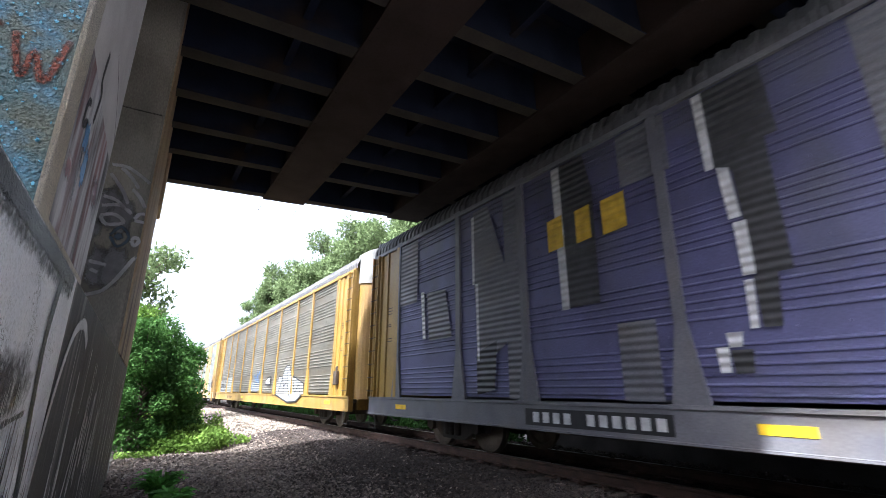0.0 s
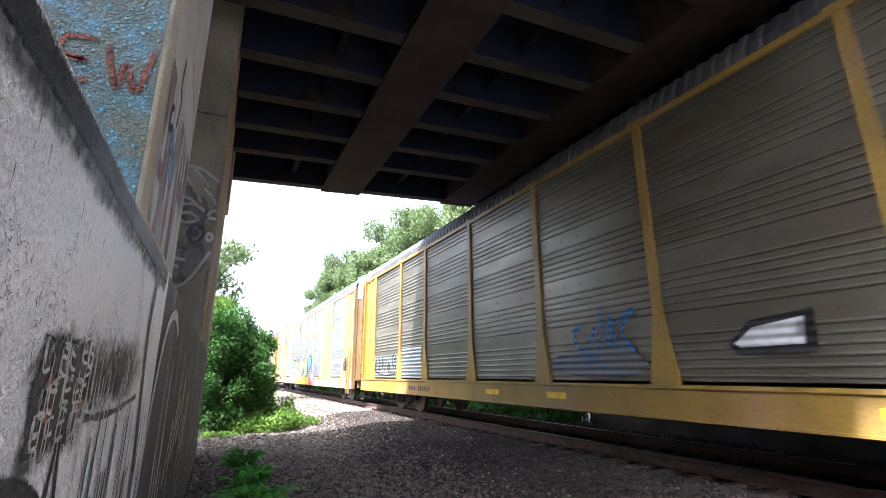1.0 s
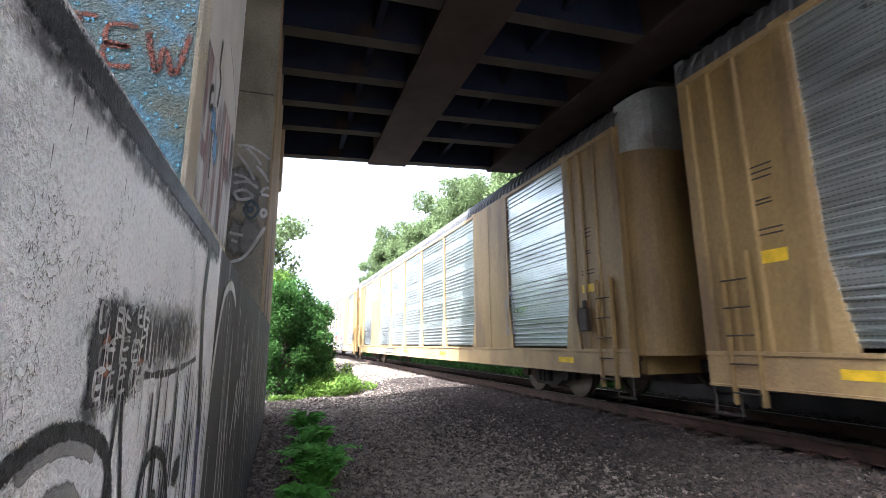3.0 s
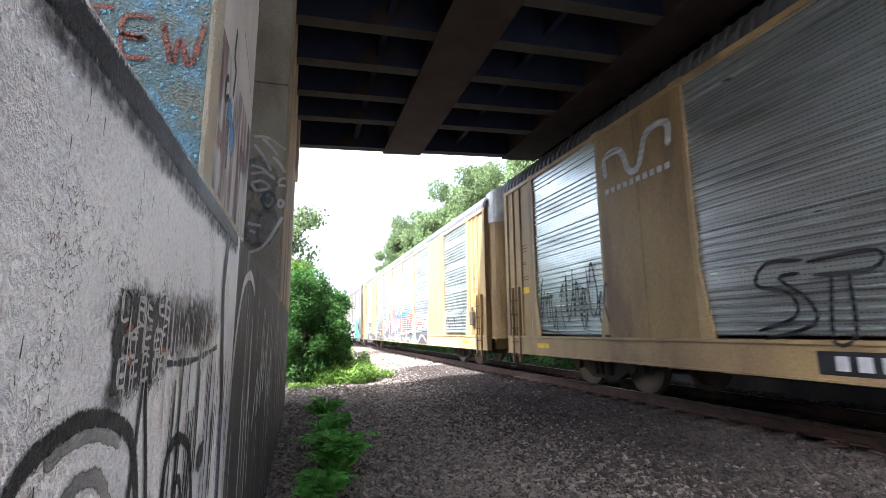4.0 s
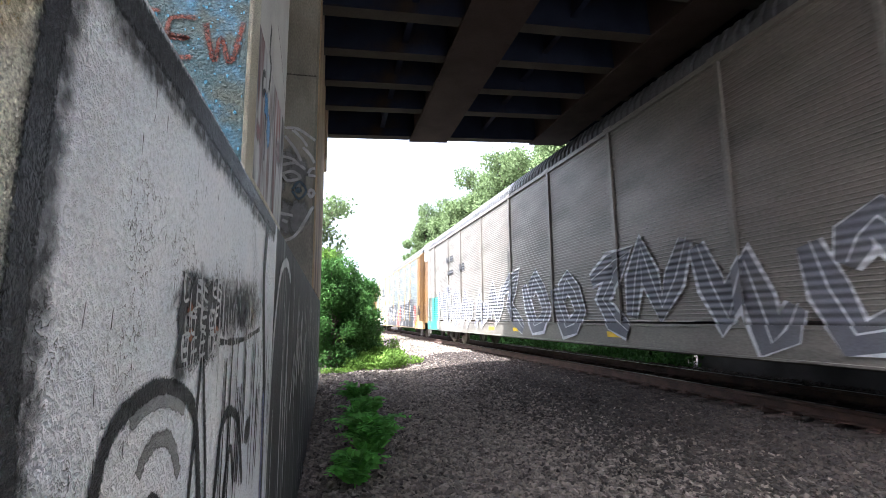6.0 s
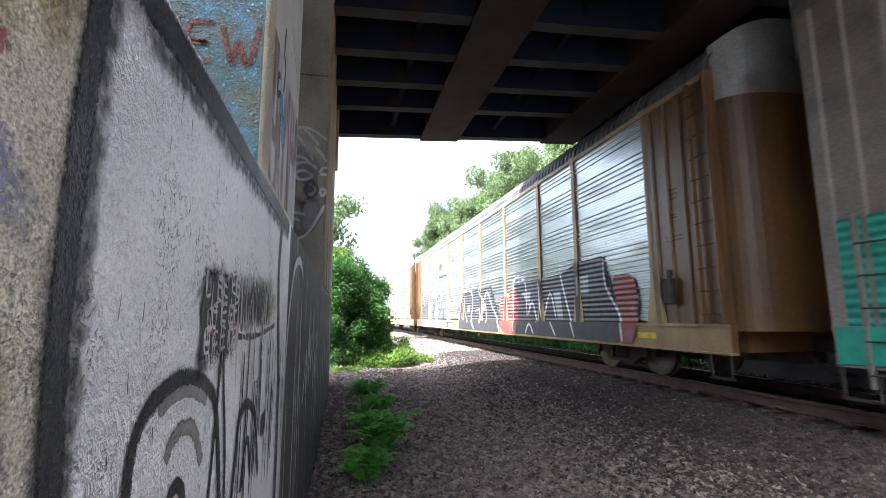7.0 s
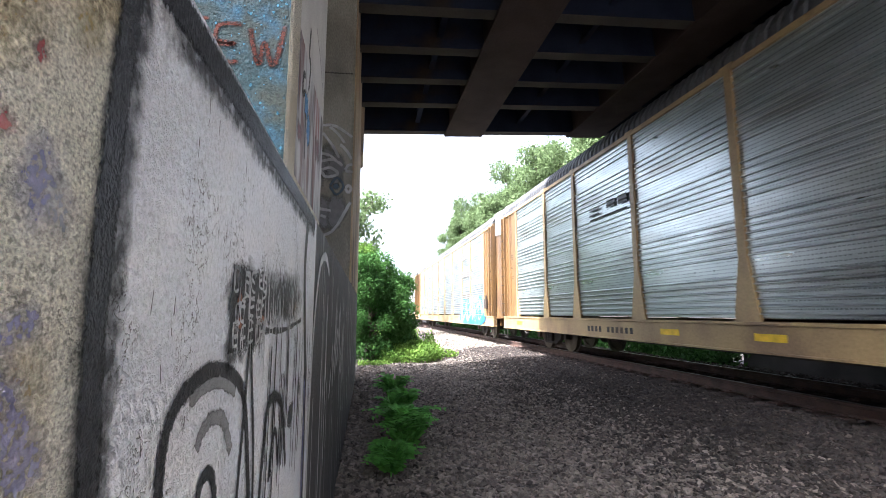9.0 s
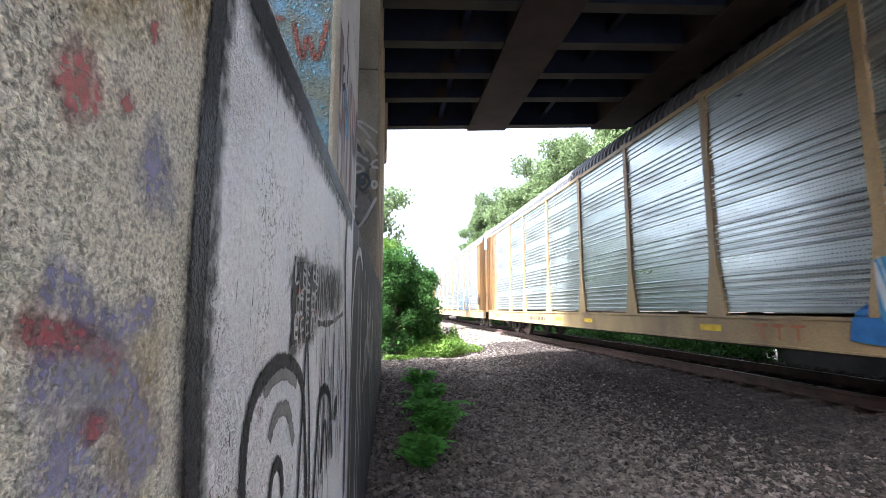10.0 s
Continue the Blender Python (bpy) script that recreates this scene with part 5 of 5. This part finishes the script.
def curls(bm):
    for x, k in ((16.4, -1), (13.75, 1)):
        for r in (0.45, 0.28, 0.13):
            stroke(bm, [(x + k * r * 1.15 * math.cos(a * 0.75), 1.2 + r * 0.95 * math.sin(a * 0.75)) for a in range(8)], 0.035, 0, rough=0.3)
    stroke(bm, [(15.35, 0.75), (15.4, 1.3), (15.2, 1.75), (14.9, 1.88), (14.55, 1.75), (14.4, 1.3), (14.45, 0.72)], 0.05, 0, rough=0.2)
    stroke(bm, [(12.2, 1.75), (12.9, 1.5), (13.3, 0.95), (14.2, 0.85), (15.0, 0.98), (15.9, 0.8), (16.6, 0.86), (17.3, 1.15)], 0.05, 0, rough=0.2)
    stroke(bm, [(12.6, 0.74), (13.1, 0.86), (13.4, 0.72), (13.0, 0.7)], 0.04, 0, rough=0.2)
    stroke(bm, [(17.3, 1.6), (16.9, 1.75), (16.4, 1.75), (15.9, 1.95)], 0.03, 0, rough=0.3)
    for k in range(9):
        stroke(bm, [(16.2 - k * 0.36, 1.55 + 0.06 * (k % 2)), (16.1 - k * 0.36, 1.85 + 0.12 * (k % 3))], 0.025, 0, rough=0.3)


car_paint(c4, "white", curls, "thin white curls", 3)
# red letter edged in white and blue, black shapes on the sill below it
areas(c4, "blue", 2, "dull blue sprayed edge", [[(12.4, 2.08), (11.6, 2.3), (10.8, 2.3), (10.8, 1.9), (12.3, 1.85)]])
areas(c4, "faded_red", 3, "large red letter block", [[(12.25, 1.95), (11.0, 2.12), (11.0, 1.25), (12.15, 1.16)], [(10.8, 2.12), (9.6, 2.15), (9.7, 1.25), (10.9, 1.25)]])
lines(c4, "white", 5, "white line of a red letter", 0.08, [[(12.05, 1.82), (11.4, 1.9), (11.95, 1.4), (11.25, 1.42)], [(12.3, 2.0), (12.2, 1.15), (11.0, 1.2)], [(10.6, 1.95), (10.0, 2.0), (10.5, 1.45), (9.9, 1.4)]], 1)
areas(c4, "dark", 4, "black shape on the sill", [[(12.6, 1.05), (12.0, 0.72), (9.6, 0.71), (9.2, 1.15)], [(9.0, 1.2), (8.6, 0.71), (6.8, 0.71), (6.7, 1.3)]])
lines(c4, "white", 5, "pale outline", 0.06, ([(12.4, 1.25), (12.0, 0.78), (11.6, 0.7)], [(11.6, 0.95), (11.0, 0.8), (10.4, 1.2), (9.3, 1.3)], [(10.9, 0.7), (10.3, 0.95), (9.7, 0.75), (9.2, 1.1)], [(9.0, 1.25), (8.4, 0.75), (7.6, 1.1), (6.8, 0.8)]))
letters(c4, 6.8, 9.0, 1.2, 2.1, 3, "faded_red", "white", None, 42, "red letters with white edges")
scribble(c4, 12.2, 13.3, 1.95, 2.3, "blue", 4, 0.05, 43)
areas(c4, "dark", 0, "dark angular piece", [[(24.05, 0.75), (24.05, 1.2), (23.85, 1.65), (23.5, 1.97), (22.2, 1.95), (20.5, 1.6), (20.4, 0.75)]])
lines(c4, "white", 2, "pale outline of the dark piece", 0.07, [[(24.3, 1.15), (24.25, 1.45), (23.95, 1.8), (23.55, 2.05), (22.7, 1.98), (22.2, 2.05), (21.2, 1.95)], [(24.0, 1.1), (23.8, 1.58), (23.4, 1.58), (22.7, 1.58), (22.6, 1.15)],
                                                              [(23.9, 1.1), (23.2, 1.3), (22.7, 1.45)], [(23.3, 1.05), (22.6, 0.78), (21.8, 0.9)], [(22.3, 1.8), (21.9, 1.2), (21.2, 1.6), (20.7, 1.0), (20.4, 1.6)]], 2)
scribble(c4, 1.9, 4.1, 1.2, 2.0, "black", 3, 0.03, 46)
scribble(c4, 23.6, 25.2, 1.4, 2.0, "blue", 5, 0.05, 44)
car_paint(c4, "red", lambda bm: stroke(bm, [(20.9, 4.2), (20.8, 4.5), (21.2, 4.6), (21.5, 4.2), (21.7, 4.3), (22.0, 4.6), (22.3, 4.2)], 0.07, 0), "faded red line emblem", 30, "emblem")
plate(c4, 17.6, 6, 4, 0.17)
# smooth grey car
car_paint(c5, "teal", lambda bm: (rect(bm, 0.05, 3.4, 0.7, 2.3, 0), rect(bm, 24.5, 26.95, 0.7, 2.35, 0)), "green sprayed ends", 0)
letters(c5, 4.0, 21.9, 0.75, 2.5, 11, "grey_paint", "white", None, 51, "grey block letters with white outlines", 0.8)
BIG = ([(24.55, 0.72), (24.27, 2.6), (23.8, 1.6), (23.4, 2.6), (23.42, 0.72)], [(22.69, 1.1), (23.02, 1.3), (23.05, 2.1), (22.8, 2.6), (22.5, 2.6), (22.3, 2.1), (22.36, 1.3), (22.69, 1.1)])
lines(c5, "white", 1, "", 0.46, BIG, 2)
lines(c5, "grey_paint", 2, "tall grey letter edged in white", 0.34, BIG, 2)
car_paint(c5, "dark", bars([(22.4, 22.9, 3.9, 4.15), (21.7, 22.2, 3.9, 4.15), (20.3, 20.6, 3.3, 3.6), (19.9, 20.2, 3.3, 3.6), (21.7, 22.6, 3.3, 3.5)]), "dark stencilled bars", 3, "stencil_bars")
# black letter car
areas(c6, "dark", 1, "black block of joined letters", [[(15.5, 0.72), (15.5, 1.25), (15.0, 2.05), (14.6, 2.3), (13.5, 2.25), (12.3, 2.38), (10.8, 2.43), (10.6, 1.9), (9.9, 1.25), (10.0, 0.72)],
                                                        [(8.4, 0.72), (8.5, 2.3), (7.0, 2.3), (5.2, 2.35), (4.4, 2.55), (3.3, 2.57), (3.25, 1.9), (2.75, 1.25), (2.7, 0.72)]])
areas(c6, "silver_paint", 2, "", [[(7.9, 2.0), (7.2, 2.0), (7.3, 1.5)], [(4.4, 2.2), (3.9, 2.2), (3.9, 1.75), (4.4, 1.75)], [(14.05, 1.72), (13.65, 1.78), (13.7, 1.45), (14.1, 1.45)], [(5.7, 1.9), (5.5, 1.2), (5.2, 1.2), (5.3, 1.9)], [(11.9, 2.0), (11.5, 1.6), (11.9, 1.4)]])
areas(c6, "faded_red", 2, "bright red sprayed splash", [[(9.8, 1.8), (9.3, 2.0), (9.05, 1.75), (8.8, 2.2), (8.3, 2.1), (8.2, 1.4), (8.5, 0.75), (9.6, 0.75), (9.9, 1.2)], [(2.95, 2.0), (2.7, 2.1), (2.25, 2.0), (2.1, 1.5), (2.3, 0.75), (2.65, 0.75), (2.8, 1.5)],
                                                   [(15.9, 1.6), (15.3, 1.75), (15.2, 1.55), (15.8, 1.45)]], True)
lines(c6, "white", 3, "white outline", 0.075, [[(15.6, 0.8), (15.1, 2.05), (14.6, 2.38), (13.4, 2.3), (13.3, 1.7), (13.5, 1.2), (13.0, 0.75)], [(14.6, 2.2), (14.5, 1.5), (14.0, 1.0)], [(12.9, 1.5), (12.2, 1.55), (12.3, 1.0), (11.6, 1.8), (11.4, 1.0)],
                                               [(12.4, 2.4), (11.8, 1.9), (11.3, 2.2), (10.7, 1.6), (10.2, 1.2), (9.95, 0.75)], [(8.6, 0.75), (8.55, 2.38), (7.6, 2.3), (7.5, 1.3), (7.1, 1.7), (6.8, 1.1)], [(6.6, 2.3), (6.4, 1.2), (5.9, 1.9), (5.6, 1.2)],
                                               [(5.3, 2.4), (4.9, 1.4), (4.6, 0.75)], [(3.25, 2.5), (3.2, 1.9), (2.75, 1.3), (2.65, 0.75)], [(7.6, 0.75), (7.3, 1.05), (7.0, 0.75)], [(5.9, 1.1), (5.6, 0.75)]], 3)
# pale letters drawn in thin black lines
areas(c6, "silver_paint", 0, "pale fill of the outlined letters", [[(25.05, 0.7), (25.1, 1.115), (22.6, 1.115), (22.7, 0.7)], [(21.9, 0.7), (21.9, 1.115), (17.9, 1.115), (18.3, 0.7)]])
lines(c6, "black", 2, "thin black outlined letters", 0.055, [[(24.95, 0.75), (25.0, 1.9), (24.7, 2.08), (24.5, 1.6), (24.3, 2.05), (24.1, 1.5)], [(24.6, 1.5), (24.2, 1.6), (24.0, 0.8)], [(23.95, 1.4), (23.65, 1.5), (23.5, 0.85)], [(23.9, 2.1), (23.6, 2.2), (23.5, 1.9), (23.8, 1.85), (23.9, 2.1)],
                                                             [(23.3, 2.1), (23.0, 1.5), (22.7, 2.0)], [(23.2, 1.3), (22.8, 1.4), (22.9, 0.8)], [(21.75, 0.8), (21.85, 2.15), (21.4, 2.25), (21.05, 1.95), (21.35, 1.55), (21.75, 1.55)], [(21.5, 1.9), (21.3, 2.0), (21.3, 1.75)],
                                                             [(21.4, 1.55), (21.0, 0.75)], [(20.9, 0.8), (20.7, 1.6), (20.2, 2.3), (19.76, 2.45), (19.5, 2.1), (20.0, 1.8), (19.4, 1.6)], [(20.6, 1.1), (20.2, 1.3), (19.9, 1.0), (20.5, 0.75)], [(19.4, 1.6), (19.9, 1.2), (19.3, 0.75)],
                                                             [(19.3, 2.3), (18.9, 1.2), (18.5, 2.1)], [(19.0, 1.0), (18.6, 1.3), (18.4, 0.8)]])
car_paint(c6, "dark", lambda bm: ([stroke(bm, [(19.86, 3.78 + k * 0.09), (19.2, 3.84 + k * 0.09)], 0.05, 0) for k in range(5)], bars([(19.75 - 0.2 * k, 19.88 - 0.2 * k, 3.42, 3.56) for k in range(11)])(bm)), "black emblem in plain shapes", 3, "emblem")
plate(c6, 16.4, 6, 4, 0.2)
# plain silver cars
for c in (c7, c8):
    car_paint(c, "galv_grey", bars([(4.45, 6.4, 4.2, 4.5), (4.45, 6.4, 3.2, 3.5), (4.45, 6.4, 2.0, 2.3)]), "dull grey bands", 0, "dull_band")
car_paint(c7, "dark", bars([(17.9, 18.25, 3.7, 3.9), (18.4, 18.75, 3.72, 3.9), (19.1, 19.6, 3.66, 3.72), (19.1, 19.6, 3.78, 3.84), (17.9, 19.6, 3.55, 3.59)]), "black emblem in plain shapes", 3, "emblem")
plate(c7, 17.8, 6, 4, 0.19, "grey")
letters(c8, 1.7, 6.6, 0.70, 2.0, 4, "sky", "cyan", "white", 81, "blue letters with pale outlines")
car_paint(c8, "blue", lambda bm: patch(bm, [(1.7, 0.7), (1.8, 1.5), (4.0, 1.3), (6.4, 1.4), (6.6, 0.75)], 0, rough=0.1), "", 0)
for c, u in ((c7, 9.4), (c8, 7.6)):
    for k in range(3):
        bm = bmesh.new()
        a = u + k * 0.32 - HALF
        stroke(bm, [(a, 0.98), (a + 0.25, 0.97)], 0.05, 0)
        stroke(bm, [(a + 0.12, 0.98), (a + 0.12, 0.76)], 0.05, 0)
        part("sill_mark", bm, M["orange"], c, "faded red mark in plain strokes", pose(-SIDE - 0.056, 0, 0))
plate(c8, 18.0, 6, 4, 0.16, "grey")
scribble(c9, 4.0, 9.0, 1.2, 2.2, "blue", 8, 0.06, 91)


# ---- plants ----
def crown_mesh(name, clumps, count, leaf, mat, seed, droop=0.3):
    """Leaves in uneven clumps: clumps are (x, y, z, rx, ry, rz)."""
    rng = np.random.default_rng(seed)
    c = np.array(clumps, float)
    weight = (c[:, 3] * c[:, 4] * c[:, 5]) ** (2 / 3)
    pick = rng.choice(len(c), count, p=weight / weight.sum())
    d = rng.normal(size=(count, 3))
    d /= np.linalg.norm(d, axis=1, keepdims=True)
    rad = rng.uniform(0.35, 1.0, (count, 1)) ** 0.5 * (1 + 0.16 * rng.normal(size=(count, 1)))
    p = c[pick, :3] + d * rad * c[pick, 3:]
    a = rng.normal(size=(count, 3))
    a[:, 2] -= droop
    a /= np.linalg.norm(a, axis=1, keepdims=True)
    n = d * 0.6 + rng.normal(size=(count, 3)) * 0.7 + np.array((0, 0, 0.5))
    b = np.cross(n, a)
    b /= np.linalg.norm(b, axis=1, keepdims=True) + 1e-9
    up = np.cross(a, b)
    s = leaf * rng.uniform(0.6, 1.4, (count, 1))
    v = np.stack([p - a * s, p + b * s * 0.42 + up * s * 0.1, p + a * s, p - b * s * 0.42 + up * s * 0.1], 1)
    f = np.arange(count * 4).reshape(-1, 4)
    tri = np.concatenate([f[:, (0, 1, 2)], f[:, (0, 2, 3)]])
    me = bpy.data.meshes.new(name)
    me.from_pydata(v.reshape(-1, 3).tolist(), [], tri.tolist())
    me.materials.append(mat)
    return me


def tree(x, y, h, spread, seed, mat, leaf=0.22, count=6500, base=0.25, label="leafy green deciduous tree beyond the track", name="tree", bare=None):
    rng = random.Random(seed)
    t = new(name)
    tagged(t, label, "tree" if name == "tree" else "bush")
    t.matrix_basis = pose(x, y, ground_z(x, y) - 0.05)
    bm = bmesh.new()
    clumps = []
    r0 = 0.022 * h + 0.02
    tube(bm, (0, 0, -0.2), (0.1, 0, h * 0.45), r0, 9, r0 * 0.7)
    tube(bm, (0.1, 0, h * 0.45), (0, 0.1, h * 0.85), r0 * 0.7, 8, r0 * 0.2)
    for i in range(44):
        z = h * rng.uniform(base, 0.93)
        a = rng.uniform(0, math.tau)
        k = spread * rng.uniform(0.35, 1.0) * (1 - 0.55 * max(0, (z / h - 0.45)))
        q = (k * math.cos(a), k * math.sin(a), min(h * 0.96, z + 0.12 * h * rng.random()))
        tube(bm, (0.05, 0, z * 0.75), q, r0 * 0.35, 6, r0 * 0.08)
        s = spread * rng.uniform(0.16, 0.36)
        clumps.append((*q, s * rng.uniform(0.9, 1.3), s * rng.uniform(0.9, 1.3), s * rng.uniform(0.8, 1.15)))
    clumps.append((0, 0, h * 0.9, spread * 0.3, spread * 0.3, h * 0.1))
    part("trunk", bm, M["bark"], t)
    part("crown", crown_mesh("crown", clumps, count, leaf, mat, seed), None, t)
    return t


# woods beyond the train
for i, (x, y, h, s) in enumerate(((17.5, 92, 17.5, 4.6), (18.2, 80, 21.5, 5.0), (15.6, 72, 17, 4.0), (19.2, 67, 20.5, 5.2), (21, 59, 21.6, 5.0), (18.5, 60, 17, 4.5), (22, 52, 21.6, 5.2),
                                  (22.5, 46, 20.8, 5.2), (24, 40, 20, 5.5), (26, 74, 21, 6.5), (29, 62, 22, 7), (28, 34, 19, 6))):
    tree(x, y, h, s, 20 + i, M["leaf_tree"], 0.2, 26000, 0.15)
# trees on the near side beyond the pier
tree(-1.6, 31, 10, 2.9, 41, M["leaf_tree"], 0.15, 9000, 0.2, "slender green tree behind the bushes")
tree(-5.5, 36, 11, 4, 42, M["leaf_tree"], 0.2, 6000, 0.2, "green tree behind the bushes")
tree(-0.5, 21, 4.6, 1.3, 43, M["leaf_light"], 0.09, 7000, 0.3, "bright green young tree above the bushes")
tree(0.1, 16.6, 3.6, 1.5, 44, M["leaf_bush"], 0.055, 30000, 0.08, "dense dark green bush beside the pier", "bush")
tree(0.7, 18.2, 3.1, 1.3, 45, M["leaf_bush"], 0.055, 24000, 0.08, "dense dark green bush beside the ballast", "bush")
tree(-1.5, 17.5, 3.4, 1.5, 46, M["leaf_bush"], 0.06, 15000, 0.08, "dense dark green bush behind the pier", "bush")


def ground_cover(name, clumps, count, leaf, mat, seed, label):
    ob = new(name, crown_mesh(name, clumps, count, leaf, mat, seed, -0.5))
    return tagged(ob, label, "weeds", kind="stuff")


rng = random.Random(7)
low = [(rng.uniform(0.6, 2.6), rng.uniform(15.2, 18.5), rng.uniform(0.05, 0.4), 0.35, 0.35, 0.3) for _ in range(26)]
low += [(2.9, 16.8, 0.15, 0.5, 0.3, 0.15), (2.3, 16.9, 0.5, 0.25, 0.25, 0.45), (1.9, 16.0, 0.3, 0.3, 0.3, 0.3), (0.3, 14.9, 0.05, 0.5, 0.3, 0.1)]
ground_cover("low_weeds", low, 15000, 0.055, M["leaf_light"], 8, "bright sunlit yellow-green weeds along the ballast's edge")
hedge = [(rng.uniform(10.4, 11.6), rng.uniform(13.0, 70), rng.uniform(0.1, 0.6), 0.6, 1.2, 0.5) for _ in range(190)]
ground_cover("hedge_growth", hedge, 26000, 0.13, M["leaf_bush"], 10, "dark green undergrowth beyond the train")
far = [(rng.uniform(0.5, 2.6), rng.uniform(19, 50), rng.uniform(0.1, 0.5), 0.6, 0.8, 0.5) for _ in range(30)]
ground_cover("low_weeds", far, 9000, 0.09, M["leaf_light"], 9, "sunlit green weeds further along the track")


def fern_weed(x, y, h, spread, stems, seed, mat):
    """A weed with arching stems and paired leaflets."""
    rng = random.Random(seed)
    t = new("weed")
    tagged(t, "green feathery weed growing out of the crushed stone", "weed", group="weeds by the wall")
    t.matrix_basis = pose(x, y, ground_z(x, y))
    bm, lv = bmesh.new(), bmesh.new()
    for i in range(stems):
        a = rng.uniform(0, math.tau)
        k = spread * rng.uniform(0.3, 1)
        top = h * rng.uniform(0.6, 1.0)
        prev = Vector((0, 0, 0))
        for s in range(1, 9):
            u = s / 8
            p = Vector((k * u * u * math.cos(a), k * u * u * math.sin(a), top * math.sin(u * 1.9) / math.sin(1.57)))
            tube(bm, prev, p, 0.006 * (1.1 - u), 5)
            if s > 1:
                along = (p - prev).normalized()
                for side in (-1, 1):
                    for half in (0.3, 0.8):
                        o = prev.lerp(p, half)
                        out = (along.cross(Vector((0, 0, 1))) * side + along * 0.35 + Vector((0, 0, rng.uniform(-0.35, 0.1)))).normalized()
                        ln = (0.14 if u < 0.9 else 0.1) * rng.uniform(0.7, 1.25) * (0.6 + 0.4 * math.sin(u * 3))
                        wd = out.cross(along).cross(out).normalized() * ln * 0.24
                        q = [lv.verts.new(v) for v in (o, o + out * ln * 0.45 + wd, o + out * ln, o + out * ln * 0.45 - wd)]
                        lv.faces.new(q)
            prev = p
    part("stem", bm, M["leaf_weed"], t)
    me = bpy.data.meshes.new("leaves")
    lv.to_mesh(me)
    lv.free()
    me.materials.append(mat)
    part("leaves", me, None, t)
    return t


for i, (x, y, h, s, n) in enumerate(((0.52, 5.5, 0.62, 0.5, 46), (0.66, 5.75, 0.5, 0.35, 22), (0.50, 6.7, 0.5, 0.4, 14), (0.36, 4.85, 0.34, 0.36, 34), (0.56, 8.1, 0.6, 0.45, 18), (0.72, 7.5, 0.45, 0.4, 16))):
    fern_weed(x, y, h, s, n, 60 + i, M["leaf_weed"])


# ---- movement ----
SPEED, REAR0, PITCH = 21.55, 12.79, 28.5


def motions():
    for i, car in enumerate(CARS):
        rows = []
        for k in range(-1, 102):
            t = k / 10
            y = REAR0 + PITCH * i - HALF - SPEED * t
            rows.append((t, pose(track_x(y), y, CAR_Z, 0, 0, TURN)))
        walk(car, rows)
    # each wheel rolls on the rail; the trucks at one end stand turned about
    step = math.degrees(SPEED / 0.483) / 30
    for wheel, turn, y, m in WHEELS:
        way = 1 if turn == Matrix.Identity(4) else -1
        walk(wheel, [(k / 30, pose(0, y, 0.483, way * step * k % 360) @ m @ pose(-0.755, 0, 0)) for k in range(0, 301)])


motions()
